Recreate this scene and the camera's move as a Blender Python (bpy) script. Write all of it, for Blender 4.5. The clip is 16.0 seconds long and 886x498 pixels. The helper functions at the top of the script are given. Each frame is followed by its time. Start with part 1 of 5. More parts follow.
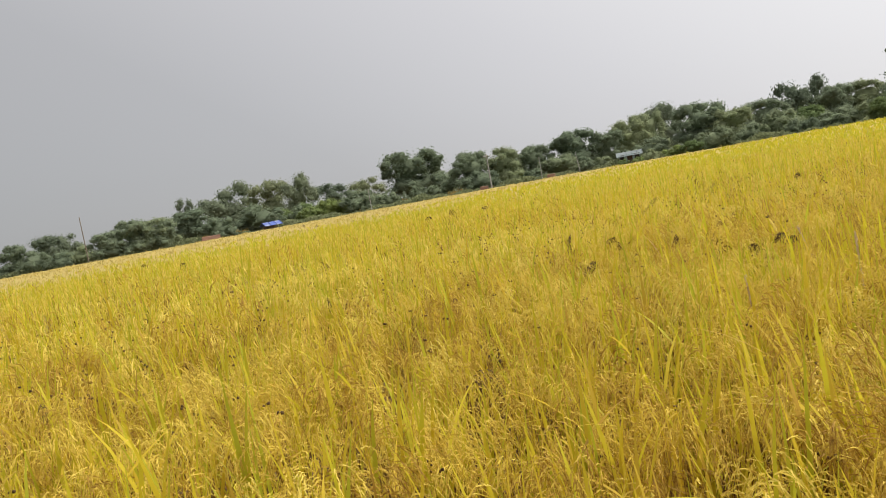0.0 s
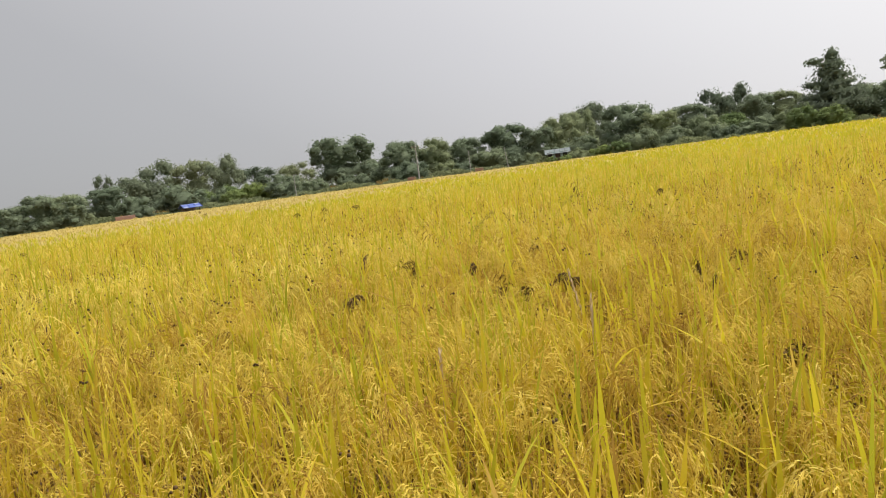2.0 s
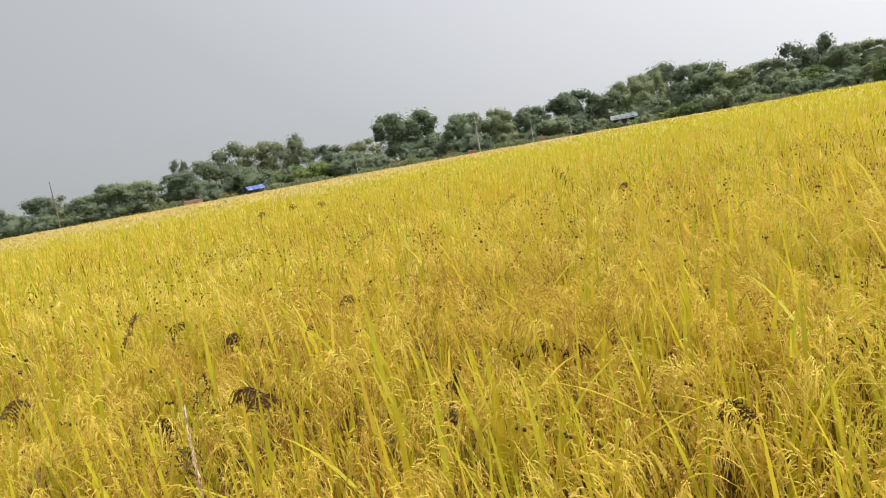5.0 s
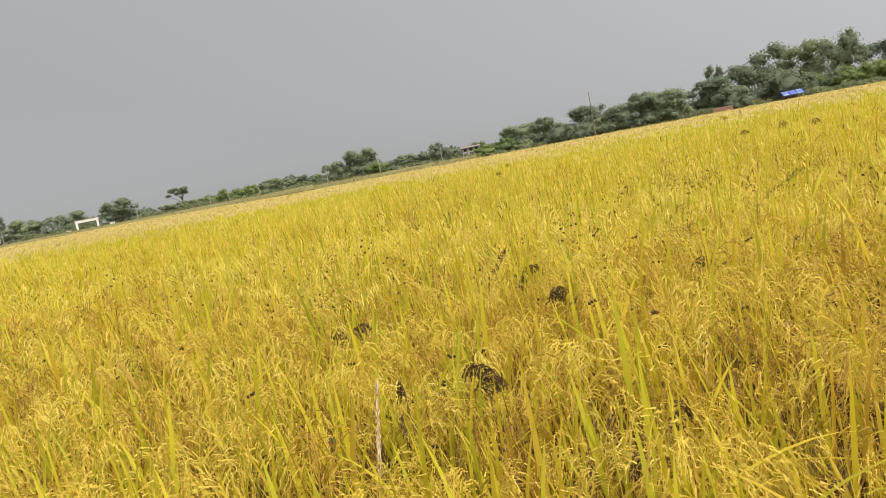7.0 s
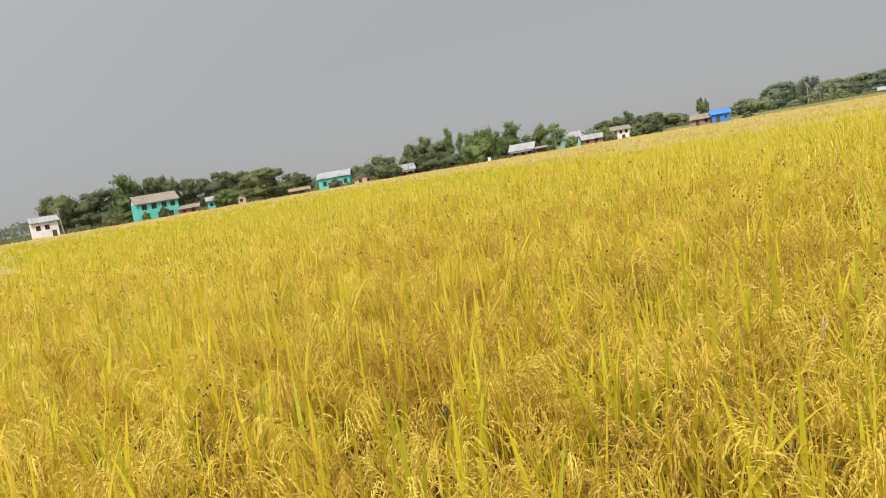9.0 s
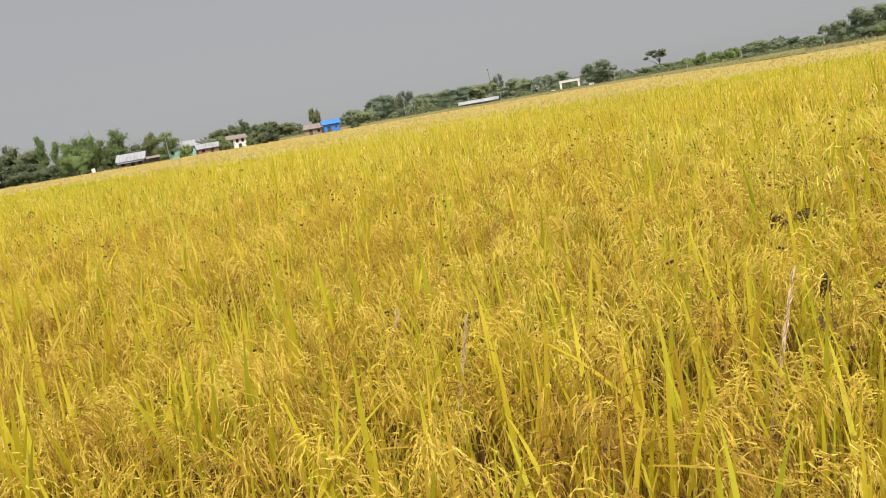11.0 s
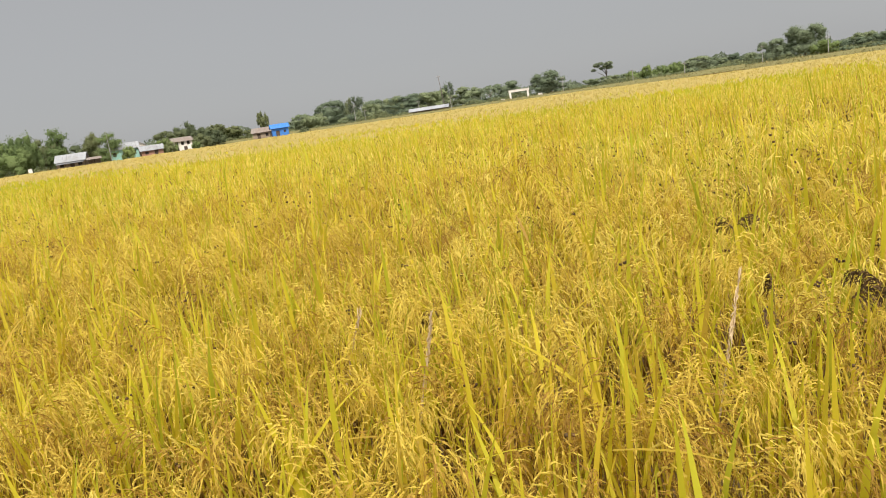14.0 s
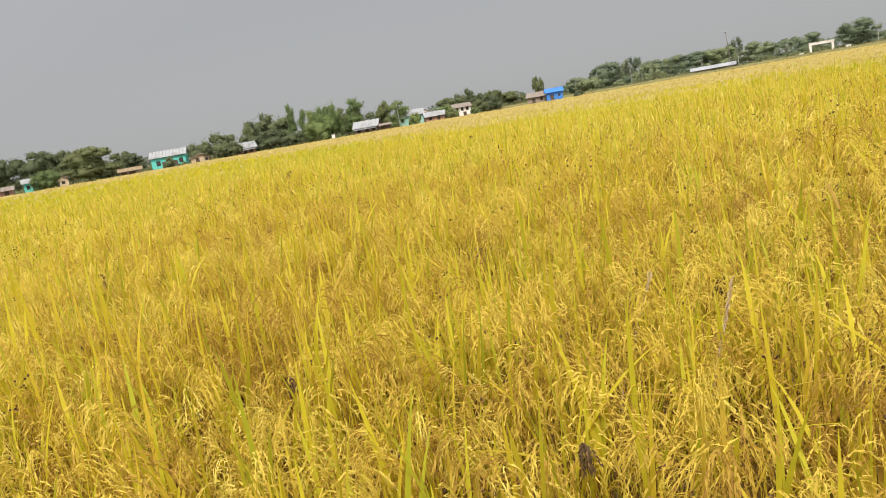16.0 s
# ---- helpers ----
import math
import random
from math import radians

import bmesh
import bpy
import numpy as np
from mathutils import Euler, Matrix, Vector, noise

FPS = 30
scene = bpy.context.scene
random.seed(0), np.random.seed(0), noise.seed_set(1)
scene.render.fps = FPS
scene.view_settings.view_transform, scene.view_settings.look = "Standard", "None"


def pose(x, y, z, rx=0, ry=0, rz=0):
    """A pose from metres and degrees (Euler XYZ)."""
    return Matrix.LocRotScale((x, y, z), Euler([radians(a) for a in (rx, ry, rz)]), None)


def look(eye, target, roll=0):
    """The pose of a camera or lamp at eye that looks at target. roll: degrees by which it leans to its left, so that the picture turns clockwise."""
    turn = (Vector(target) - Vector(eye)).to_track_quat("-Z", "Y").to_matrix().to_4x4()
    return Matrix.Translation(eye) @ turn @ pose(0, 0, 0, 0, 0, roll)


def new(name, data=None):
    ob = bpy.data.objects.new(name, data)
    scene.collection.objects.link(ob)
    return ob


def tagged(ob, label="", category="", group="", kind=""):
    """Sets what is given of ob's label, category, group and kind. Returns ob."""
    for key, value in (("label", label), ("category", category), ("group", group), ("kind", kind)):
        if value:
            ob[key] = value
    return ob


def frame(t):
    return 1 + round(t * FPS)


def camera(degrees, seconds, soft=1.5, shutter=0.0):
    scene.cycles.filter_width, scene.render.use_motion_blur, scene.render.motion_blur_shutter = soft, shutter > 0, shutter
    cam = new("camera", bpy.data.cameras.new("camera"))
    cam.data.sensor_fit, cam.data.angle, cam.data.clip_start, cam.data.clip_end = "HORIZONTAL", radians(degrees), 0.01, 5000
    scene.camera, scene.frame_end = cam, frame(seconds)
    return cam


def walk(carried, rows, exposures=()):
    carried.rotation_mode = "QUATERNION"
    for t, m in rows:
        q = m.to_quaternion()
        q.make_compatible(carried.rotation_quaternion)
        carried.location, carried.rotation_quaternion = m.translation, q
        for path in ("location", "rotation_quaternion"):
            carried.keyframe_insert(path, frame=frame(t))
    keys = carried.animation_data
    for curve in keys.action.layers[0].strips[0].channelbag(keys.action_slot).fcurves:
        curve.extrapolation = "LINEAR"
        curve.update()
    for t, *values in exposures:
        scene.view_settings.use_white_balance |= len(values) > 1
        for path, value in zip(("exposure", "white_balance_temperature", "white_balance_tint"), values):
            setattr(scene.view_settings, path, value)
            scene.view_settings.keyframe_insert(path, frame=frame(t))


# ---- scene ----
cam = camera(61.61, 16.0, soft=0.9)
walk(cam, [
    (0, pose(-0.071, 0.077, 1.746, 85.48, 10.29, -0.61)),
    (0.5, pose(0.279, 0.221, 1.736, 82.42, 10.27, -8.67)),
    (1, pose(0.564, 0.454, 1.728, 81.50, 12.35, -9.49)),
    (1.5, pose(0.901, 0.698, 1.773, 82.44, 12.62, -4.94)),
    (2, pose(1.259, 1.058, 1.718, 83.90, 7.69, -5.58)),
    (2.5, pose(1.560, 1.310, 1.716, 82.93, 6.15, -8.36)),
    (3, pose(1.892, 1.494, 1.774, 83.94, 11.07, 4.33)),
    (3.5, pose(2.222, 1.821, 1.689, 81.50, 10.19, 3.10)),
    (4, pose(2.554, 2.200, 1.717, 80.62, 8.56, -1.52)),
    (4.5, pose(2.863, 2.447, 1.763, 79.87, 10.01, -0.06)),
    (5, pose(3.175, 2.690, 1.742, 82.54, 10.10, 0.03)),
    (5.2, pose(3.291, 2.771, 1.755, 82.92, 9.46, -2.41)),
    (7.3, pose(3.987, 3.478, 1.724, 82.09, 11.85, 51.70)),
    (7.5, pose(4.044, 3.433, 1.721, 81.65, 12.73, 59.63)),
    (8, pose(4.119, 3.446, 1.746, 82.91, 13.09, 77.09)),
    (8.5, pose(4.205, 3.360, 1.788, 83.72, 10.13, 98.42)),
    (8.7, pose(4.229, 3.328, 1.790, 83.95, 9.82, 102.00)),
    (9.6, pose(4.200, 3.340, 1.780, 82.60, 9.70, 106.50)),
    (10.8, pose(4.086, 3.435, 1.737, 80.23, 9.93, 83.75)),
    (11, pose(4.066, 3.500, 1.731, 79.25, 9.59, 75.67)),
    (11.5, pose(4.060, 3.566, 1.733, 78.57, 9.31, 68.65)),
    (12, pose(4.065, 3.569, 1.725, 78.20, 9.38, 66.18)),
    (12.5, pose(4.074, 3.592, 1.723, 77.92, 9.49, 64.30)),
    (13, pose(4.083, 3.542, 1.718, 77.99, 9.41, 64.46)),
    (13.5, pose(4.101, 3.476, 1.714, 78.42, 8.68, 67.10)),
    (14, pose(4.113, 3.434, 1.722, 79.18, 8.33, 71.85)),
    (14.5, pose(4.139, 3.384, 1.735, 80.04, 8.59, 79.56)),
    (15, pose(4.176, 3.337, 1.745, 79.94, 9.73, 87.20)),
    (15.5, pose(4.203, 3.320, 1.744, 79.93, 10.54, 92.55)),
    (16, pose(4.197, 3.333, 1.740, 79.76, 9.76, 92.65)),
], exposures=((0.0, -0.19, 6550, 11.5), (0.6, -0.06, 6550, 11.5), (1.5, -0.11, 6550, 11.5), (2.5, -0.22, 6550, 12), (3.0, -0.10, 6550, 11.5), (3.5, 0.05, 6550, 11.5), (4.0, -0.08, 6550, 12), (4.5, 0.05, 6050, 9.4), (5.2, -0.03, 6520, 11), (7.3, -0.06, 6570, 11.6), (11.0, -0.07, 6570, 11.8), (13.0, -0.03, 6570, 11.2), (16.0, -0.03, 6570, 11)))

# ---- light ----
SUN_AZ, SUN_EL = 92.0, 55.0
world = bpy.data.worlds.new("hazy_sky")
scene.world = world
world.use_nodes = True
wn, wl = world.node_tree.nodes, world.node_tree.links
sky = wn.new("ShaderNodeTexSky")
sky.sky_type = "NISHITA"
sky.sun_disc = False
sky.sun_elevation = radians(SUN_EL)
sky.sun_rotation = radians(SUN_AZ)
sky.air_density, sky.dust_density, sky.ozone_density = 1.0, 1.0, 1.0
az, el = radians(SUN_AZ), radians(SUN_EL)
towards = (math.sin(az) * math.cos(el), math.cos(az) * math.cos(el), math.sin(el))
grey = wn.new("ShaderNodeHueSaturation")
grey.inputs["Saturation"].default_value = 0.35
wl.new(sky.outputs["Color"], grey.inputs["Color"])
# Thick haze: an even grey veil that brightens towards the hidden sun.
way = wn.new("ShaderNodeTexCoord")
near_sun = wn.new("ShaderNodeVectorMath")
near_sun.operation = "DOT_PRODUCT"
near_sun.inputs[1].default_value = towards
wl.new(way.outputs["Generated"], near_sun.inputs[0])
half = wn.new("ShaderNodeMath")
half.operation = "MULTIPLY_ADD"
half.inputs[1].default_value = half.inputs[2].default_value = 0.5
wl.new(near_sun.outputs["Value"], half.inputs[0])
veil = wn.new("ShaderNodeValToRGB")
haze = ((0.30, (0.39, 0.402, 0.412)), (0.37, (0.435, 0.448, 0.459)), (0.48, (0.53, 0.541, 0.559)), (0.60, (0.755, 0.76, 0.785)), (0.742, (1.08, 1.08, 1.09)), (0.82, (1.36, 1.34, 1.31)), (1.0, (2.0, 1.93, 1.8)))
while len(veil.color_ramp.elements) < len(haze):
    veil.color_ramp.elements.new(0.5)
for e, (at, c) in zip(veil.color_ramp.elements, haze):
    e.position, e.color = at, (*c, 1)
wl.new(half.outputs["Value"], veil.inputs["Fac"])
thick = wn.new("ShaderNodeVectorMath")
thick.operation = "SCALE"
thick.inputs["Scale"].default_value = 10.5
wl.new(veil.outputs["Color"], thick.inputs[0])
both = wn.new("ShaderNodeMix")
both.data_type = "RGBA"
both.inputs[0].default_value = 0.85
wl.new(grey.outputs["Color"], both.inputs[6])
wl.new(thick.outputs["Vector"], both.inputs[7])
wn["Background"].inputs["Strength"].default_value = 0.10
wl.new(both.outputs[2], wn["Background"].inputs["Color"])
sun = new("sun", bpy.data.lights.new("sun", "SUN"))
sun.data.energy, sun.data.angle, sun.data.color = 4.4, radians(4.0), (1.0, 0.95, 0.86)
sun.matrix_world = look(60 * Vector(towards), (0, 0, 0))


# ---- materials ----
def material(name, rough=0.6):
    m = bpy.data.materials.new(name)
    m.use_nodes = True
    b = m.node_tree.nodes["Principled BSDF"]
    b.inputs["Roughness"].default_value = rough
    return m, m.node_tree.nodes, m.node_tree.links, b


def ramp(nodes, stops):
    r = nodes.new("ShaderNodeValToRGB")
    while len(r.color_ramp.elements) < len(stops):
        r.color_ramp.elements.new(0.5)
    for e, (at, c) in zip(r.color_ramp.elements, stops):
        e.position, e.color = at, (*c, 1)
    return r


def mixed(nodes, links, kind, fac, a, b):
    m = nodes.new("ShaderNodeMix")
    m.data_type, m.blend_type = "RGBA", kind
    for socket, value in ((m.inputs[0], fac), (m.inputs[6], a), (m.inputs[7], b)):
        if hasattr(value, "is_output"):
            links.new(value, socket)
        elif isinstance(value, tuple):
            socket.default_value = (*value, 1)
        else:
            socket.default_value = value
    return m.outputs[2]


def noised(nodes, links, scale, detail=4.0, coords="Object"):
    n = nodes.new("ShaderNodeTexNoise")
    n.inputs["Scale"].default_value, n.inputs["Detail"].default_value = scale, detail
    if coords == "World":
        links.new(nodes.new("ShaderNodeNewGeometry").outputs["Position"], n.inputs["Vector"])
    else:
        links.new(nodes.new("ShaderNodeTexCoord").outputs[coords], n.inputs["Vector"])
    return n.outputs["Fac"]


def bumped(nodes, links, b, height, strength=0.3, distance=0.01):
    u = nodes.new("ShaderNodeBump")
    u.inputs["Strength"].default_value, u.inputs["Distance"].default_value = strength, distance
    links.new(height, u.inputs["Height"])
    links.new(u.outputs["Normal"], b.inputs["Normal"])


def plant(name, stops, rough=0.55, through_light=0.35, patch=None, island=0.5, each=False, gloss=0.2):
    """Leafy stuff: colour by the plant's ripeness and each piece's own chance, light shining through."""
    m, n, l, b = material(name, rough)
    b.inputs["Specular IOR Level"].default_value = gloss
    geo = n.new("ShaderNodeNewGeometry")
    ripe = n.new("ShaderNodeAttribute")
    ripe.attribute_name = "ripeness"
    add = n.new("ShaderNodeMix")
    add.inputs[0].default_value = island
    l.new(ripe.outputs["Fac"], add.inputs[2])
    l.new(geo.outputs["Random Per Island"], add.inputs[3])
    r = ramp(n, stops)
    l.new(add.outputs[0], r.inputs["Fac"])
    colour = r.outputs["Color"]
    if patch:
        wide = ramp(n, ((0.38, (0, 0, 0)), (0.62, (1, 1, 1))))
        l.new(noised(n, l, 0.22, 3.0, "World"), wide.inputs["Fac"])
        colour = mixed(n, l, "MULTIPLY", wide.outputs["Color"], colour, patch)
    if each:
        info = n.new("ShaderNodeObjectInfo")
        tone = ramp(n, ((0.0, (0.74, 0.78, 0.80)), (0.5, (1.0, 1.0, 1.0)), (1.0, (1.25, 1.18, 1.0))))
        l.new(info.outputs["Random"], tone.inputs["Fac"])
        colour = mixed(n, l, "MULTIPLY", 1.0, colour, tone.outputs["Color"])
    l.new(colour, b.inputs["Base Color"])
    t = n.new("ShaderNodeBsdfTranslucent")
    l.new(colour, t.inputs["Color"])
    mix = n.new("ShaderNodeMixShader")
    mix.inputs["Fac"].default_value = through_light
    l.new(b.outputs["BSDF"], mix.inputs[1])
    l.new(t.outputs["BSDF"], mix.inputs[2])
    l.new(mix.outputs["Shader"], n["Material Output"].inputs["Surface"])
    return m


LEAF = plant("rice_leaf", ((0.08, (0.47, 0.47, 0.037)), (0.4, (0.64, 0.54, 0.037)), (0.7, (0.66, 0.485, 0.045)), (0.95, (0.47, 0.29, 0.07))), 0.5, 0.50, (0.93, 0.95, 0.9), 0.32)
GRAIN = plant("rice_grain", ((0.08, (0.80, 0.665, 0.165)), (0.35, (0.74, 0.58, 0.105)), (0.62, (0.67, 0.50, 0.085)), (0.8, (0.48, 0.315, 0.055)), (1.0, (0.29, 0.16, 0.035))), 0.65, 0.42, (0.95, 0.94, 0.9), 0.25)
# Brown straw, coloured darker than dry stems to paint shade into the gaps.
STRAW = plant("shaded_rice_straw", ((0.0, (0.26, 0.195, 0.032)), (0.5, (0.215, 0.12, 0.024)), (1.0, (0.11, 0.052, 0.016))), 0.85, 0.15)
DARK = plant("dark_seed", ((0.0, (0.045, 0.029, 0.016)), (0.6, (0.10, 0.062, 0.028)), (1.0, (0.22, 0.125, 0.05))), 0.95, 0.0)
TAN = plant("ripe_far_rice", ((0.0, (0.62, 0.505, 0.165)), (0.5, (0.63, 0.50, 0.175)), (1.0, (0.62, 0.48, 0.17))), 0.75, 0.45, (0.93, 0.95, 0.9))
# Dark tone that paints the shade deep between the rice plants.
SHADED_INSIDE = plant("shaded_crop_inside", ((0.0, (0.36, 0.29, 0.045)), (1.0, (0.30, 0.225, 0.04))), 0.9, 0.1, (0.85, 0.85, 0.8))
PALE = plant("dry_stalk", ((0.0, (0.66, 0.52, 0.34)), (1.0, (0.50, 0.37, 0.22))), 0.8, 0.15)
WEED = plant("weed_green", ((0.0, (0.22, 0.20, 0.03)), (1.0, (0.36, 0.28, 0.06))), 0.8, 0.2)
# Tree leaf colours are lifted and greyed; the distance haze is painted in.
CROWN = plant("tree_leaf", ((0.0, (0.205, 0.25, 0.16)), (0.5, (0.235, 0.285, 0.185)), (1.0, (0.265, 0.315, 0.205))), 0.95, 0.5, None, 0.3, True, 0.1)
CROWN_LIGHT = plant("bright_leaf", ((0.0, (0.185, 0.245, 0.10)), (0.5, (0.215, 0.28, 0.115)), (1.0, (0.25, 0.315, 0.13))), 0.95, 0.5, None, 0.3, True, 0.1)
CROWN_HAZED = plant("hazed_leaf", ((0.0, (0.185, 0.225, 0.15)), (0.5, (0.21, 0.25, 0.17)), (1.0, (0.24, 0.28, 0.19))), 0.95, 0.5, None, 0.3, True, 0.1)
CROWN_OLIVE = plant("village_leaf", ((0.0, (0.15, 0.18, 0.10)), (0.5, (0.178, 0.208, 0.115)), (1.0, (0.205, 0.235, 0.13))), 0.95, 0.5, None, 0.3, True, 0.1)
GRASS = plant("verge_grass", ((0.0, (0.20, 0.19, 0.08)), (0.5, (0.29, 0.26, 0.11)), (1.0, (0.42, 0.35, 0.16))), 0.8, 0.25)


def surface(name, a, b_, rough=0.7, scale=4.0, relief=0.2, dirt=None, metal=0.0):
    """A painted or raw surface with grain and stains at two scales."""
    m, n, l, b = material(name, rough)
    fine = ramp(n, ((0.3, a), (0.7, b_)))
    l.new(noised(n, l, scale * 6, 5.0), fine.inputs["Fac"])
    wide = ramp(n, ((0.45, (0, 0, 0)), (0.75, (1, 1, 1))))
    l.new(noised(n, l, scale * 0.5, 4.0), wide.inputs["Fac"])
    stain = dirt or tuple(0.6 * c for c in a)
    l.new(mixed(n, l, "MIX", wide.outputs["Color"], fine.outputs["Color"], stain), b.inputs["Base Color"])
    b.inputs["Metallic"].default_value = metal
    bumped(n, l, b, noised(n, l, scale * 8, 4.0), relief)
    return m


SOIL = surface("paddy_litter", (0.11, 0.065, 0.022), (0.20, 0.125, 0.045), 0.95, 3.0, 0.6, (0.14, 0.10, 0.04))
BARK = surface("bark", (0.13, 0.10, 0.07), (0.22, 0.18, 0.13), 0.9, 2.0, 0.6)
TEAL = surface("teal_paint", (0.08, 0.46, 0.40), (0.11, 0.52, 0.45), 0.7, 0.6, 0.1, (0.12, 0.40, 0.34))
PALE_TEAL = surface("faded_teal_paint", (0.28, 0.52, 0.45), (0.36, 0.60, 0.52), 0.7, 0.6, 0.1, (0.24, 0.42, 0.36))
WHITE = surface("white_paint", (0.74, 0.70, 0.64), (0.82, 0.78, 0.72), 0.7, 0.6, 0.1, (0.52, 0.44, 0.36))
BEIGE = surface("beige_plaster", (0.52, 0.40, 0.26), (0.62, 0.50, 0.34), 0.85, 0.6, 0.2, (0.36, 0.27, 0.18))
BRICK = surface("weathered_brick", (0.30, 0.15, 0.10), (0.40, 0.24, 0.17), 0.9, 1.0, 0.3, (0.22, 0.16, 0.12))
MUD = surface("mud_wall", (0.26, 0.20, 0.14), (0.34, 0.27, 0.19), 0.9, 0.8, 0.3)
TIN = surface("tin_roof", (0.24, 0.25, 0.265), (0.34, 0.35, 0.365), 0.75, 0.7, 0.1, (0.17, 0.155, 0.145), 0.1)
BLUE_TIN = surface("bluish_tin", (0.29, 0.30, 0.32), (0.36, 0.37, 0.39), 0.7, 0.7, 0.1, (0.20, 0.21, 0.23), 0.1)
DULL_BLUE = surface("faded_blue_sheet", (0.05, 0.09, 0.30), (0.08, 0.13, 0.38), 0.7, 2.0, 0.1, (0.34, 0.36, 0.42))
RUST = surface("rusted_tin", (0.19, 0.16, 0.14), (0.27, 0.23, 0.20), 0.75, 0.6, 0.1, (0.18, 0.12, 0.09), 0.1)
BLUE = surface("blue_sheet", (0.03, 0.16, 0.50), (0.05, 0.21, 0.58), 0.5, 0.5, 0.1, (0.04, 0.16, 0.48))
THATCH = surface("thatch", (0.20, 0.15, 0.09), (0.30, 0.22, 0.13), 0.95, 2.5, 0.8)
WOOD = surface("dark_wood", (0.07, 0.05, 0.035), (0.12, 0.085, 0.06), 0.8, 1.0, 0.2)
DARKNESS = surface("dim_room", (0.03, 0.03, 0.03), (0.05, 0.045, 0.04), 0.9, 1.0, 0.1)
CONCRETE = surface("pole_concrete", (0.32, 0.31, 0.29), (0.42, 0.40, 0.37), 0.85, 1.5, 0.2)
POLEWOOD = surface("pole_wood", (0.14, 0.12, 0.10), (0.22, 0.19, 0.16), 0.9, 1.5, 0.3)


# ---- building blocks ----
def quads(name, verts, faces, mats, slots=None, ripe=None):
    """A mesh from arrays of vertices and of quads, or of several lots of triangles and quads."""
    me = bpy.data.meshes.new(name)
    verts = np.asarray(verts, np.float32)
    lots = [np.asarray(f, np.int32) for f in (faces if isinstance(faces, list) else [faces])]
    corners = np.concatenate([f.ravel() for f in lots])
    sides = np.concatenate([np.full(len(f), f.shape[1], np.int32) for f in lots])
    me.vertices.add(len(verts))
    me.vertices.foreach_set("co", verts.ravel())
    me.loops.add(len(corners))
    me.loops.foreach_set("vertex_index", corners)
    me.polygons.add(len(sides))
    me.polygons.foreach_set("loop_start", np.cumsum(sides, dtype=np.int32) - sides)
    if slots is not None:
        me.polygons.foreach_set("material_index", np.asarray(slots, np.int32))
    for m in mats:
        me.materials.append(m)
    if ripe is not None:
        me.attributes.new("ripeness", "FLOAT", "POINT").data.foreach_set("value", np.asarray(ripe, np.float32))
    me.update(calc_edges=True)
    return me


def part(name, bm, mat, parent, label=""):
    me = bpy.data.meshes.new(name)
    bm.to_mesh(me)
    bm.free()
    me.materials.append(mat)
    return hang(name, me, parent, label)


def hang(name, me, parent, label=""):
    ob = new(name, me)
    ob.parent = parent
    return tagged(ob, label) if label else ob


def box(bm, x0, x1, y0, y1, z0, z1, bevel=0.0):
    made = bmesh.ops.create_cube(bm, size=1, matrix=Matrix.Translation(((x0 + x1) / 2, (y0 + y1) / 2, (z0 + z1) / 2)) @ Matrix.Diagonal((x1 - x0, y1 - y0, z1 - z0, 1)))
    if bevel:
        edges = list({e for v in made["verts"] for e in v.link_edges})
        bmesh.ops.bevel(bm, geom=edges, offset=bevel, segments=1, affect="EDGES")
    return bm


def tube(bm, points, radii, sides=7):
    rings = []
    for i, p in enumerate(points):
        a, b = Vector(points[max(i - 1, 0)]), Vector(points[min(i + 1, len(points) - 1)])
        d = (b - a).normalized()
        u = d.orthogonal().normalized()
        w = d.cross(u)
        rings.append([bm.verts.new(Vector(p) + radii[i] * (u * math.cos(k * 2 * math.pi / sides) + w * math.sin(k * 2 * math.pi / sides))) for k in range(sides)])
    for r, s in zip(rings, rings[1:]):
        for k in range(sides):
            bm.faces.new((r[k], r[(k + 1) % sides], s[(k + 1) % sides], s[k]))
    bm.faces.new(rings[0][::-1])
    bm.faces.new(rings[-1])
    return bm


def facing(x, y, turn=0.0):
    """A pose on the ground whose -y side looks at the middle of the footpath."""
    return pose(x, y, 0, 0, 0, math.degrees(math.atan2(-(x - 4), y - 3)) + turn)


rng = np.random.default_rng(5)
# The footpath that the walk follows, along the edge of the rice.
PATH_A, PATH_B = np.array([0.0, 0.05]), np.array([4.15, 3.45])
PATH_D = (PATH_B - PATH_A) / np.linalg.norm(PATH_B - PATH_A)
PATH_N = np.array([-PATH_D[1], PATH_D[0]])
PATH_L = float(np.linalg.norm(PATH_B - PATH_A))


def from_path(p):
    """Distance to the footpath's stretch, and the side (positive on its left)."""
    q = p - PATH_A
    v, u = q @ PATH_D, q @ PATH_N
    return np.hypot(u, v - v.clip(0.8, PATH_L - 0.2)), u


def field_edge(x, y):
    """How far the rice reaches from the path in a direction."""
    a = np.degrees(np.arctan2(x - 4, y - 3))
    s = np.clip((-50 - a) / 17, 0, 1)
    back = np.clip((a - 45) / 30, 0, 1)
    return 104 + 66 * s * s * (3 - 2 * s) + 20 * back


# ---- ground ----
bm = bmesh.new()
rings = [0.0, 4, 10, 20, 40, 80, 110, 140, 180, 230, 300, 500, 1000, 2000, 4000]
loops = []
for r in rings[1:]:
    loops.append([bm.verts.new((4 + r * math.cos(k * math.pi / 36), 3 + r * math.sin(k * math.pi / 36), 0.03 * noise.noise((r, k, 0)) if r < 400 else 0)) for k in range(72)])
mid = bm.verts.new((4, 3, 0))
for k in range(72):
    bm.faces.new((mid, loops[0][k], loops[0][(k + 1) % 72]))
    for a, b in zip(loops, loops[1:]):
        bm.faces.new((a[k], b[k], b[(k + 1) % 72], a[(k + 1) % 72]))
